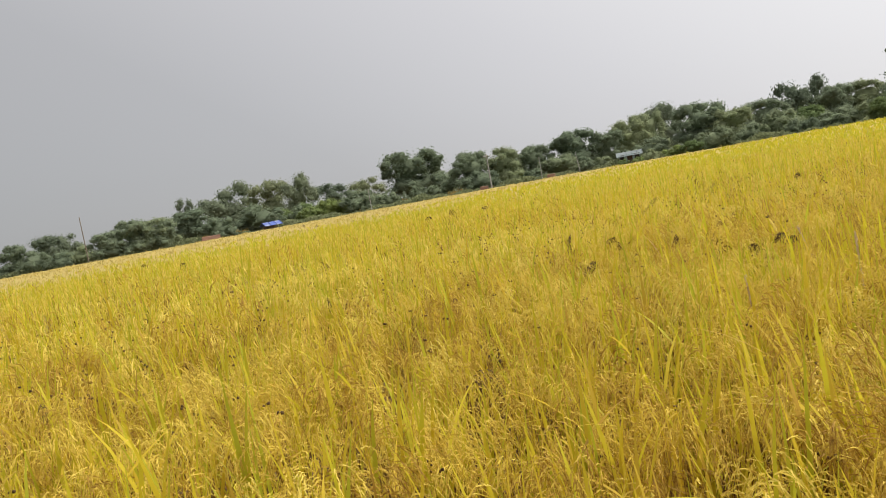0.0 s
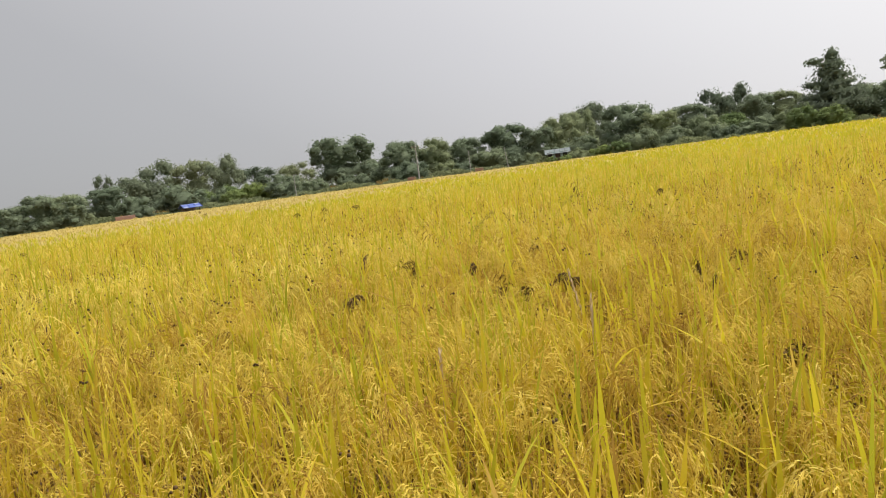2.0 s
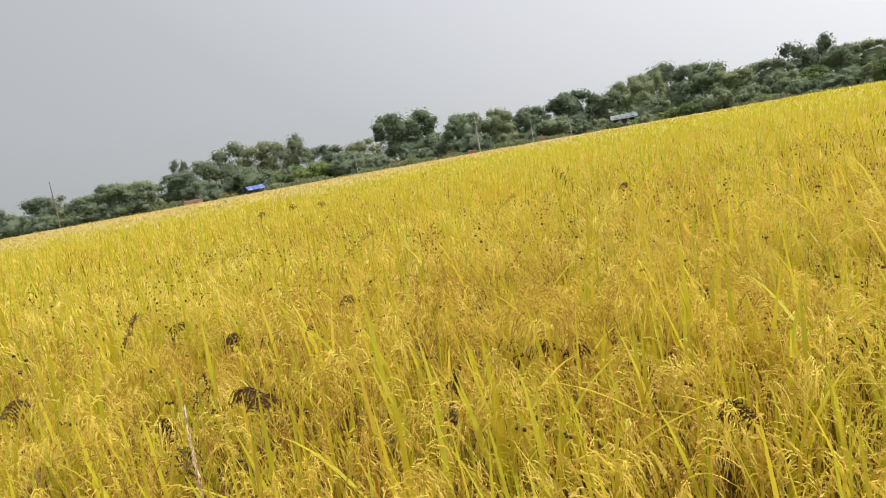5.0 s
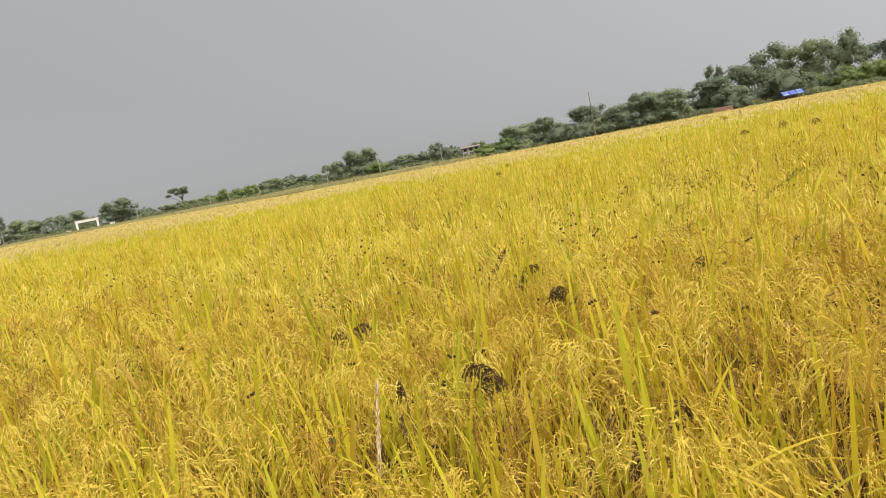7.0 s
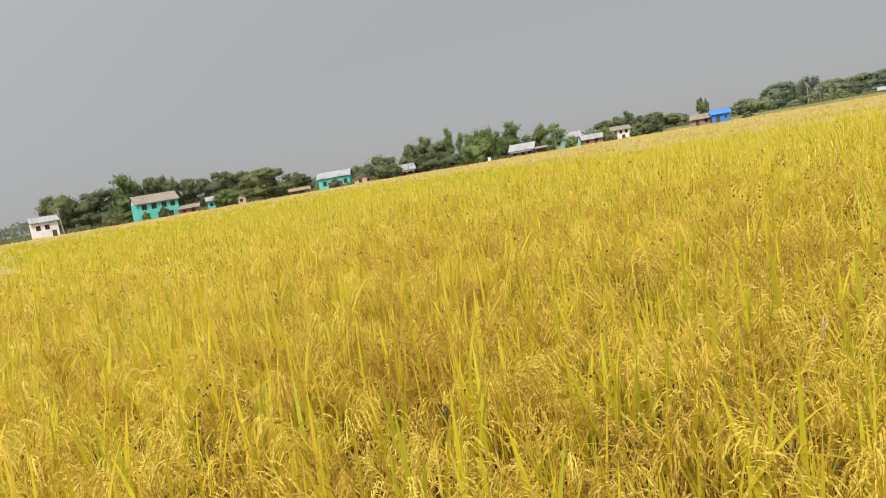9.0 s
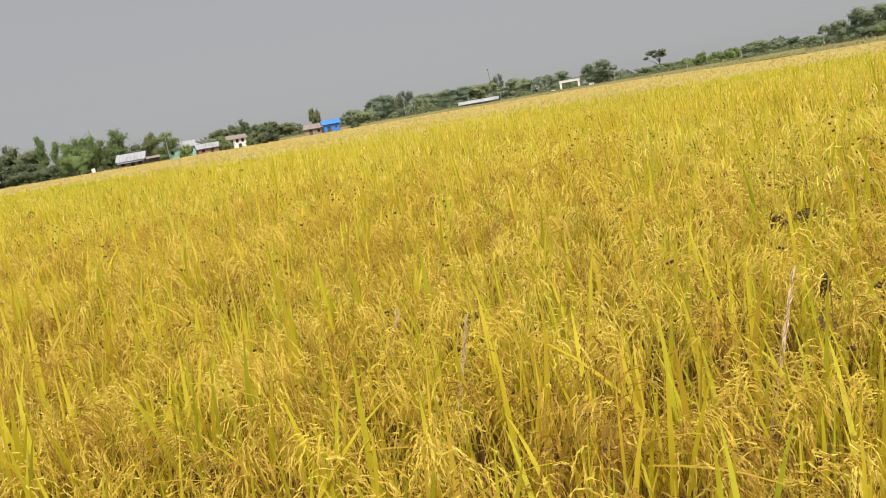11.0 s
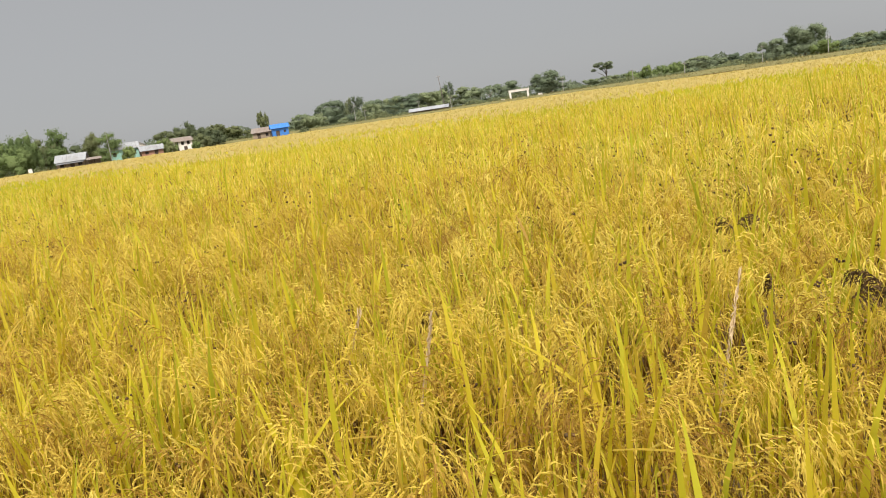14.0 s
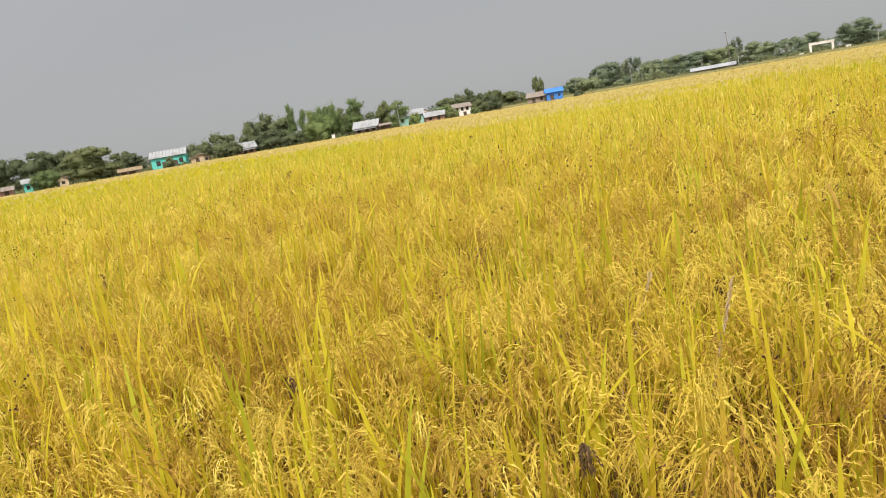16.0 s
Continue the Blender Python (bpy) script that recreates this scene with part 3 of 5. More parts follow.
rice = new("rice_field", heap.mesh("rice_field", (LEAF, GRAIN, STRAW, DARK, TAN, SOIL, SHADED_INSIDE)))
tagged(rice, "dense golden ripe rice crop with drooping ears and yellow-green leaves", "rice", kind="stuff")


# ---- trees ----
def ball_of(r, count, x, y, z, rw, rh, lo, hi, low=-0.5):
    """Lobes set round a larger mass."""
    out = []
    while len(out) < count:
        d = r.normal(size=3)
        d /= np.linalg.norm(d)
        if d[2] > low:
            s = r.uniform(lo, hi)
            out.append((x + d[0] * rw, y + d[1] * rw, z + d[2] * rh, s, s * 1.1))
    return out


def lobes_of(kind, r):
    """Overlapping masses of a crown: x, y, z, half width, half height."""
    if kind in ("broad", "village"):
        big = [(r.uniform(-0.06, 0.06), r.uniform(-0.06, 0.06), 0.30, 0.37, 0.27), (0, 0, 0.55, 0.33, 0.32)]
        return big + ball_of(r, 18, 0, 0, 0.56, 0.29, 0.30, 0.07, 0.15, -0.3) + ball_of(r, 8, 0, 0, 0.27, 0.34, 0.15, 0.08, 0.14, -0.4)
    if "bush" in kind:
        return [(0, 0, 0.40, 0.37, 0.42)] + [(x, y, z, a, b * 1.4) for x, y, z, a, b in ball_of(r, 16, 0, 0, 0.40, 0.31, 0.36, 0.09, 0.16, -0.7)]
    if kind == "sparse":
        return [(0, 0, 0.42, 0.28, 0.28), (0.08, 0, 0.24, 0.32, 0.20), (-0.04, 0.02, 0.68, 0.17, 0.20)] + ball_of(r, 15, 0, 0, 0.52, 0.28, 0.36, 0.08, 0.17, -0.5)
    if kind == "column":
        return [(r.uniform(-0.12, 0.12), r.uniform(-0.12, 0.12), 0.20 + 0.11 * k, 0.30 - 0.02 * k, 0.13) for k in range(7)]
    if kind == "umbrella":
        return [(r.uniform(-0.42, 0.42), r.uniform(-0.4, 0.4), r.uniform(0.62, 0.92), r.uniform(0.10, 0.17), r.uniform(0.05, 0.08)) for _ in range(13)]
    if kind == "layered":
        spine = [(0, 0, 0.30 + 0.125 * k, 0.40 - 0.062 * k, 0.12) for k in range(6)]
        return spine + [(r.uniform(-0.30, 0.30) * (1.1 - 0.12 * k), r.uniform(-0.26, 0.26), 0.28 + 0.075 * k, 0.17 - 0.006 * k, 0.07) for k in range(9)]
    return [(0.3 * math.cos(k * 1.3), 0.3 * math.sin(k * 1.3), 0.72 + 0.1 * math.sin(k * 2.1), 0.2, 0.1) for k in range(6)]


def lump(cells=3):
    """A rounded block of quads, to be roughened."""
    v, f, seen = [], [], {}
    for axis in range(3):
        for sign in (-1, 1):
            for i in range(cells):
                for j in range(cells):
                    q = []
                    for a, b in ((i, j), (i + 1, j), (i + 1, j + 1), (i, j + 1)):
                        p = [0.0, 0.0, 0.0]
                        p[axis], p[(axis + 1) % 3], p[(axis + 2) % 3] = sign, (a * 2 / cells - 1) * sign, b * 2 / cells - 1
                        key = tuple(round(c, 4) for c in p)
                        if key not in seen:
                            seen[key] = len(v)
                            v.append(Vector(p).normalized())
                        q.append(seen[key])
                    f.append(q)
    return np.array(v), np.array(f)


def leaflets(centres, out, size, r):
    """Small three-cornered sprays of leaves that face outwards."""
    out = out / np.linalg.norm(out, axis=1, keepdims=True)
    u = np.cross(out, r.normal(size=out.shape))
    u /= np.linalg.norm(u, axis=1, keepdims=True)
    w = np.cross(out, u)
    size = np.asarray(size)[:, None]
    v = np.stack([centres + u * size * 0.6, centres - u * size * 0.35 + w * size * 0.45, centres - u * size * 0.35 - w * size * 0.45], 1)
    return v.reshape(-1, 3), np.arange(3 * len(centres)).reshape(-1, 3)


def crown_mesh(kind, seed, mat, leaves):
    """Ragged leafy lobes with clumps of leaves on their outside, uneven and with gaps; one high, one wide."""
    r = np.random.default_rng(seed)
    lobes = lobes_of(kind, r)
    area = np.array([lb[3] * (lb[3] + 2 * lb[4]) for lb in lobes])
    counts = np.maximum((leaves * area**0.8 / (area**0.8).sum()).astype(int), 8)
    core = {"sparse": 0.5, "umbrella": 0.4, "column": 0.5, "banana": 0.0}.get(kind, 0.6)

    def bulge(d, k):
        return (1 + 0.15 * waves(d[:, :2] + 0.7 * d[:, 2:], 1.1, 50 + k) + 0.13 * waves(d[:, 1:] - 0.4 * d[:, :1], 0.5, 90 + k) + 0.07 * waves(d[:, ::2] + 0.5 * d[:, 1:2], 0.2, 130 + k)).clip(0.68, 1.13)[:, None]

    cs, outs = [], []
    for k, ((x, y, z, rw, rh), count) in enumerate(zip(lobes, counts)):
        d = r.normal(size=(count, 3))
        d /= np.linalg.norm(d, axis=1, keepdims=True)
        depth = r.uniform(0.85 * core, 0.97, (count, 1)) ** 0.8
        cs.append(np.array([x, y, z]) + d * depth * bulge(d, k) * np.array([rw, rw, rh]))
        outs.append(d * np.array([1, 1, 0.8]) + np.array([0, 0, 0.15]) + 0.45 * r.normal(size=(count, 3)))
    c, out = np.concatenate(cs), np.concatenate(outs)
    c[:, 2] = np.maximum(c[:, 2], 0.02)
    high, wide = np.quantile(c[:, 2], 0.985), np.quantile(np.abs(c[:, :2]), 0.95)
    scale = np.array([0.47 / wide, 0.47 / wide, 0.985 / high])
    v, f = leaflets(c * scale, out, 2.15 / len(c) ** 0.5 * r.uniform(0.6, 1.4, len(c)), r)
    vs, fs, ripe, n = [v], [f], [np.repeat(r.random(len(c)), 3)], len(v)
    cv, cf = lump()
    for k, (x, y, z, rw, rh) in enumerate(lobes if core else ()):
        jag = cv * bulge(cv, k) * r.uniform(0.55, 1.25, (len(cv), 1)) * core
        p = (jag * np.array([rw, rw, rh]) + np.array([x, y, z])) * scale
        p[:, 2] = np.maximum(p[:, 2], 0.01)
        vs.append(p)
        fs.append(cf + n)
        ripe.append(np.full(len(cv), r.uniform(0.3, 0.7)))
        n += len(cv)
    return quads("crown", np.concatenate(vs), fs, (mat,), None, np.concatenate(ripe)), lobes


def trunk_mesh(kind, seed, lobes, thick):
    r = random.Random(seed)
    bm = bmesh.new()
    top = 0.95 if kind == "column" else 0.6
    tube(bm, [(0, 0, 0), (0.01, 0, top * 0.3), (r.uniform(-0.03, 0.03), 0.01, top * 0.7), (r.uniform(-0.05, 0.05), 0, top)], [thick, thick * 0.8, thick * 0.6, thick * 0.25])
    for x, y, z, rw, rh in lobes[: 9 if kind in ("umbrella", "sparse") else 5]:
        z0 = max(0.15, z - 0.3)
        tube(bm, [(0, 0, z0), (x * 0.45, y * 0.45, z0 + (z - z0) * 0.55), (x, y, z)], [thick * 0.5, thick * 0.32, thick * 0.1], 5)
    me = bpy.data.meshes.new("trunk")
    bm.to_mesh(me)
    bm.free()
    me.materials.append(BARK)
    return me


KINDS = {
    "broad": (CROWN, 4200, 0.022, "broad dark green leafy tree at the field's edge", "tree"),
    "bush": (CROWN, 2200, 0.02, "dense dark green bush below the tree belt", "bush"),
    "lightbush": (CROWN_LIGHT, 2400, 0.02, "fresh light green bushy growth by the field", "bush"),
    "village": (CROWN_OLIVE, 3200, 0.022, "rounded olive green tree among the village houses", "tree"),
    "villagebush": (CROWN_OLIVE, 2200, 0.02, "dense olive green bush beside the village houses", "bush"),
    "sparse": (CROWN_HAZED, 3400, 0.016, "tall thin-leaved grey-green tree with open branches", "tree"),
    "column": (CROWN_LIGHT, 1800, 0.03, "slender upright light green tree", "tree"),
    "umbrella": (CROWN_HAZED, 2400, 0.026, "flat-topped tree with bare spreading limbs", "tree"),
    "layered": (CROWN_HAZED, 4200, 0.024, "tall tree with layered grey-green boughs", "tree"),
    "banana": (CROWN, 200, 0.03, "small palm-like tree with drooping fronds", "tree"),
}
TREES = {}
for kind, (mat, leaves, thick, label, category) in KINDS.items():
    TREES[kind] = []
    for k in range(5 if kind in ("broad", "bush", "sparse", "village") else 3):
        crown, lobes = crown_mesh(kind, 40 + 7 * k + len(kind), mat, leaves)
        TREES[kind].append((trunk_mesh(kind, k, lobes, thick), crown))
planted = random.Random(3)


def tree(kind, x, y, height, width):
    """A tree or bush; what is much wider than high is a row of several, set side by side."""
    label, category = KINDS[kind][3:]
    count = max(1, round(width / (1.05 * height)))
    across = Vector((y - 3, 4 - x, 0)).normalized()
    for k in range(count):
        w = width / count * (1.0 if count == 1 else planted.uniform(1.0, 1.35))
        h = height * (1.0 if count == 1 else planted.uniform(0.66, 1.06))
        at = across * (width * ((k + 0.5) / count - 0.5)) + Vector((0, planted.uniform(-1, 1) if count > 1 else 0, 0))
        trunk, crown = planted.choice(TREES[kind])
        ob = new("tree" if category == "tree" else "bush")
        ob.matrix_world = pose(x + at.x, y + at.y, 0, 0, 0, planted.uniform(0, 360)) @ Matrix.Diagonal((w * 1.08, w * 1.08, h * 0.98, 1))
        tagged(ob, label, category, "belt of trees round the rice field")
        hang("trunk", trunk, ob)
        hang("crown", crown, ob)


tree("broad", -43.5, 114.7, 5.5, 5.9)
tree("broad", -56.4, 169.6, 7.7, 11.4)
tree("sparse", -76.1, 228.4, 13.4, 6.2)
tree("bush", -35.8, 121.6, 4.1, 4.8)
tree("sparse", -62.3, 226.4, 15.3, 15.7)
tree("bush", -35.0, 146.8, 5.6, 8.7)
tree("sparse", -47.8, 217.8, 13.6, 12.5)
tree("sparse", -37.1, 203.6, 13.4, 9.1)
tree("lightbush", -31.4, 157.9, 5.0, 10.5)
tree("sparse", -32.3, 230.8, 10.1, 12.4)
tree("lightbush", -22.1, 151.5, 4.2, 11.1)
tree("bush", -15.4, 150.4, 5.0, 7.5)
tree("sparse", -20.3, 226.2, 9.6, 9.6)
tree("bush", -10.9, 146.8, 3.8, 7.1)
tree("broad", -4.6, 167.2, 11.9, 13.1)
tree("broad", 2.4, 191.3, 6.9, 8.1)
tree("broad", 7.9, 151.2, 8.6, 9.6)
tree("broad", 13.9, 152.8, 8.2, 7.6)
tree("broad", 18.1, 162.5, 6.8, 6.9)
tree("broad", 21.9, 158.0, 7.8, 7.9)
tree("broad", 30.6, 158.6, 9.5, 10.2)
tree("broad", 37.3, 159.3, 8.0, 8.1)
tree("broad", 43.9, 163.9, 9.7, 8.4)
tree("broad", 48.7, 166.7, 10.9, 7.6)
tree("sparse", 58.3, 184.7, 13.3, 8.8)
tree("broad", 51.2, 140.8, 9.6, 9.9)
tree("broad", 55.0, 137.2, 7.1, 8.7)
tree("lightbush", 40.8, 121.1, 3.3, 5.4)
tree("bush", 45.8, 121.4, 3.9, 5.8)
tree("sparse", 82.6, 195.0, 9.5, 8.3)
tree("broad", 79.1, 174.8, 9.3, 10.1)
tree("bush", 58.3, 129.3, 4.9, 10.2)
tree("sparse", 88.3, 181.5, 12.6, 9.1)
tree("sparse", 95.0, 182.6, 13.1, 8.1)
tree("lightbush", 68.2, 135.7, 5.0, 7.5)
tree("broad", 85.6, 156.0, 9.0, 7.8)
tree("broad", 92.2, 156.8, 8.9, 8.5)
tree("bush", 69.2, 121.6, 4.3, 10.9)
tree("bush", 74.4, 120.9, 4.3, 7.5)
tree("layered", 77.3, 116.6, 12.0, 9.7)
tree("lightbush", 67.8, 106.2, 4.3, 8.1)
tree("broad", 85.7, 125.5, 6.8, 9.1)
tree("broad", 87.8, 121.6, 6.7, 9.0)
tree("broad", 91.0, 119.3, 5.4, 7.9)
tree("umbrella", 83.8, 104.6, 10.8, 9.6)
tree("bush", 84.8, 108.9, 3.4, 7.2)
tree("bush", -34.0, 147.0, 3.6, 5.7)
tree("bush", -27.5, 156.6, 4.2, 7.2)
tree("bush", -1.6, 151.3, 3.6, 6.8)
tree("bush", 9.2, 143.1, 4.2, 6.5)
tree("bush", 17.6, 146.4, 3.4, 6.7)
tree("bush", 25.5, 149.4, 4.6, 6.8)
tree("bush", 32.1, 148.2, 4.1, 6.8)
tree("bush", 43.1, 145.5, 4.7, 6.8)
tree("bush", 61.3, 123.5, 3.1, 5.2)
tree("broad", -49.1, 110.1, 4.6, 5.3)
tree("broad", -46.5, 113.5, 5.9, 5.8)
tree("broad", -43.3, 114.8, 5.0, 6.1)
tree("sparse", -92.9, 177.6, 8.0, 8.5)
tree("sparse", -87.9, 175.7, 7.5, 6.9)
tree("bush", -59.9, 113.6, 3.7, 8.4)
tree("broad", -64.5, 113.3, 5.3, 4.0)
tree("broad", -107.0, 169.3, 6.6, 10.3)
tree("lightbush", -106.8, 157.4, 4.4, 9.5)
tree("bush", -77.5, 128.8, 2.8, 6.8)
tree("bush", -56.5, 110.9, 2.9, 3.8)
tree("bush", -54.2, 112.1, 3.3, 3.8)
tree("sparse", -148.2, 182.8, 6.8, 6.1)
tree("broad", -146.9, 189.7, 3.8, 12.0)
tree("broad", -137.3, 194.3, 5.0, 9.0)
tree("broad", -163.1, 190.6, 4.7, 13.4)
tree("broad", -171.3, 189.2, 5.3, 12.8)
tree("bush", -132.4, 145.8, 2.0, 3.6)
tree("broad", -175.0, 174.4, 9.8, 10.2)
tree("lightbush", -162.6, 169.5, 4.6, 6.4)
tree("broad", -178.9, 166.5, 7.1, 7.8)
tree("broad", -184.6, 176.9, 5.7, 5.8)
tree("broad", -210.3, 163.6, 5.9, 8.5)
tree("broad", -208.2, 170.4, 5.4, 10.3)
tree("broad", -201.9, 174.3, 4.9, 10.2)
tree("broad", -191.0, 171.7, 4.3, 7.1)
tree("lightbush", -208.9, 148.3, 4.8, 12.9)
tree("lightbush", -209.9, 142.4, 5.2, 8.5)
tree("sparse", -220.5, 162.3, 5.0, 5.4)
tree("umbrella", -224.4, 137.8, 8.8, 7.3)
tree("broad", -220.4, 134.8, 4.2, 13.8)
tree("bush", -209.3, 133.9, 3.5, 2.7)
tree("bush", -220.8, 123.9, 2.7, 9.7)
tree("broad", -213.7, 110.4, 8.1, 9.6)
tree("bush", -218.1, 118.3, 3.3, 6.8)
tree("broad", -232.8, 104.7, 7.1, 9.4)
tree("banana", -228.1, 96.3, 6.4, 5.7)
tree("broad", -235.6, 90.9, 7.4, 8.9)
tree("broad", -229.2, 93.6, 3.3, 8.7)
tree("sparse", -244.8, 87.1, 9.8, 4.4)
tree("broad", -241.6, 81.0, 7.6, 11.0)
tree("broad", -245.5, 76.7, 7.7, 9.1)
tree("broad", -244.6, 70.6, 7.4, 11.0)
tree("broad", -246.1, 64.9, 8.1, 12.9)
tree("bush", -244.8, 59.2, 6.9, 9.7)
tree("sparse", -258.0, 57.6, 9.8, 4.9)
tree("sparse", -258.6, 54.6, 9.4, 4.1)
tree("broad", -252.3, 47.5, 9.4, 10.3)
tree("bush", -248.2, 41.2, 5.6, 7.8)
tree("broad", -258.9, 36.6, 4.9, 6.0)
tree("bush", -203.8, 147.0, 2.5, 15.4)
tree("bush", -196.5, 161.0, 2.5, 17.5)
tree("bush", -241.8, 71.4, 3.7, 13.6)
tree("bush", -246.3, 52.3, 4.6, 11.6)
tree("bush", -134.3, 179.7, 1.9, 11.9)
tree("bush", -145.9, 175.9, 2.2, 10.4)
tree("broad", -257.6, 34.7, 6.5, 12.0)
tree("village", -233.0, 22.9, 8.4, 3.2)
tree("village", -238.9, 8.3, 6.7, 7.0)
tree("village", -243.9, 12.8, 5.5, 7.6)
tree("village", -246.3, 17.5, 5.2, 8.4)
tree("villagebush", -215.9, 7.0, 5.2, 6.7)
tree("villagebush", -210.8, 4.0, 4.1, 5.6)
tree("village", -223.6, -0.1, 7.9, 5.5)
tree("village", -228.7, 2.7, 7.0, 5.3)
tree("village", -215.8, -4.4, 6.3, 7.7)
tree("lightbush", -195.3, -4.6, 4.0, 5.5)
tree("lightbush", -187.1, -12.9, 3.5, 2.9)
tree("column", -191.8, -17.4, 7.4, 5.8)
tree("village", -211.7, -23.5, 8.1, 6.0)
tree("column", -203.0, -30.0, 10.4, 6.3)
tree("lightbush", -199.4, -36.0, 9.7, 5.7)
tree("lightbush", -196.4, -38.0, 9.5, 5.3)
tree("village", -205.1, -33.1, 8.1, 7.4)
tree("column", -192.0, -45.6, 11.3, 3.0)
tree("column", -202.6, -45.2, 9.8, 2.8)
tree("column", -198.2, -41.5, 9.1, 3.8)
tree("village", -201.0, -51.9, 9.5, 9.4)
tree("village", -204.6, -57.9, 10.2, 6.6)
tree("villagebush", -196.3, -58.8, 8.4, 4.5)
tree("villagebush", -187.8, -51.5, 5.6, 8.5)
tree("villagebush", -191.7, -46.9, 5.1, 8.0)
tree("lightbush", -193.6, -38.7, 7.0, 7.7)
tree("villagebush", -184.0, -55.2, 4.9, 7.5)
tree("villagebush", -169.8, -57.5, 6.5, 8.7)
tree("villagebush", -182.1, -68.5, 5.4, 4.3)
tree("village", -199.3, -93.3, 6.1, 5.8)
tree("village", -200.2, -97.2, 7.0, 6.9)
tree("village", -173.8, -92.7, 8.8, 11.5)
tree("village", -183.0, -102.5, 9.3, 8.2)
tree("village", -183.2, -107.3, 9.1, 7.6)
tree("village", -170.4, -103.7, 9.7, 9.7)
tree("lightbush", -149.3, -89.1, 4.6, 5.5)
tree("village", -173.0, -113.9, 9.6, 7.1)
tree("village", -167.6, -117.2, 11.2, 5.4)
tree("village", -163.2, -119.0, 11.2, 5.7)
tree("column", -157.4, -122.4, 12.7, 7.9)
tree("village", -160.4, -122.7, 10.8, 5.7)
tree("village", -160.8, -130.5, 10.3, 9.7)
tree("village", -159.6, -136.0, 9.9, 9.2)
tree("village", -155.2, -141.0, 10.7, 8.5)
tree("villagebush", -128.9, -104.9, 3.5, 3.1)
tree("villagebush", -151.0, -109.7, 5.9, 5.8)
tree("villagebush", -187.2, -94.6, 5.1, 9.8)
tree("villagebush", -213.5, -29.1, 6.1, 8.4)
tree("villagebush", -183.8, -77.9, 4.4, 5.6)
tree("villagebush", -156.7, -63.1, 1.6, 2.6)


# Low growth in front of the houses.
tree("lightbush", 31.0, 117.5, 2.1, 3.4)
tree("bush", 34.6, 118.5, 2.3, 2.6)
tree("villagebush", -138.5, -98.5, 3.2, 2.0)
tree("lightbush", -136.2, -101.8, 2.6, 1.6)
tree("villagebush", -167.0, -69.5, 3.0, 2.4)
tree("villagebush", -187.5, -3.6, 3.2, 2.4)
tree("lightbush", -191.0, 2.6, 2.4, 2.0)
tree("villagebush", -196.5, 30.0, 2.0, 2.6)

# Woods farther off, low on the horizon.
r = np.random.default_rng(9)
ang = np.radians(r.uniform(-150, 60, 26000))
rad = r.uniform(330, 430, 26000)
top = 4.5 + 2.2 * np.sin(ang * 23) * np.sin(ang * 7.3) + 1.2 * np.sin(ang * 61) + 0.8 * np.sin(ang * 173)
c = np.column_stack([4 + rad * np.sin(ang), 3 + rad * np.cos(ang), r.uniform(0.05, 1, 26000) ** 0.7 * top])
v, f = leaflets(c, r.normal(size=c.shape) + np.array([0, 0, 0.8]), r.uniform(1.0, 2.2, 26000), r)
woods = new("distant_woods", quads("distant_woods", v, f, (CROWN_HAZED,), None, np.repeat(r.random(len(c)), 3)))
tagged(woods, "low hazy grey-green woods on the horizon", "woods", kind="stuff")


# ---- verge ----
def verge(a0, a1, dist, height, width):
    """A grassy bank along the field's far side, made of tufts on a low ridge."""
    r = np.random.default_rng(int(a1 * 7) % 97)
    bm = bmesh.new()
    last = None
    for a in np.arange(a0, a1 + 0.1, 2.0):
        ring = []
        for off, z in ((-width, 0), (-width * 0.4, height * 0.8), (0, height), (width * 0.5, height * 0.9), (width, 0)):
            d = dist + off + r.normal() * 0.2
            ring.append(bm.verts.new((4 + d * math.sin(radians(a)), 3 + d * math.cos(radians(a)), z + (r.normal() * 0.05 if z else 0))))
        if last:
            for p in range(4):
                bm.faces.new((last[p], ring[p], ring[p + 1], last[p + 1]))
        last = ring
    me = bpy.data.meshes.new("bank")
    bm.to_mesh(me)
    bm.free()
    me.materials.append(GRASS)
    bank = tagged(new("bank", me), "low grassy bank between rice and trees", "bank", kind="structure")
    count = int((a1 - a0) * dist * 0.8)
    a, d = np.radians(r.uniform(a0, a1, count)), dist + r.uniform(-width, width, count)
    c = np.column_stack([4 + d * np.sin(a), 3 + d * np.cos(a), height * (1 - np.abs(d - dist) / width) + 0.15])
    v, f = diamonds(c, r.normal(size=c.shape) + np.array([0, 0, 1.5]), r.uniform(0.2, 0.75, count), r.uniform(0.1, 0.3, count))
    hang("grass", quads("grass", v, f, (GRASS,), None, np.repeat(r.random(count), 4)), bank)


verge(-92, -50, 222, 1.1, 4.0)
verge(-50, -30, 196, 0.95, 3.0)


def hedge(a0, a1, near_r, far_r, height, count, mat, seed):
    """A tangle of low shrubs, clump on clump, with an uneven top."""
    r = np.random.default_rng(seed)
    a = np.radians(r.uniform(a0, a1, count))
    d = r.uniform(near_r, far_r, count)
    top = height * (0.8 + 0.25 * np.sin(a * 41 + seed) + 0.18 * np.sin(a * 97) + 0.12 * np.sin(a * 211))
    c = np.column_stack([4 + d * np.sin(a), 3 + d * np.cos(a), r.random(count) ** 0.8 * top])
    v, f = leaflets(c, r.normal(size=c.shape) + np.array([0, 0, 0.8]), r.uniform(0.3, 0.75, count), r)
    return quads("undergrowth", v, f, (mat,), None, np.repeat(r.random(count), 3))


tagged(new("undergrowth", hedge(-36, 48, 126, 138, 1.3, 24000, CROWN_OLIVE, 4)), "tangled dark green undergrowth below the trees", "undergrowth", kind="stuff")
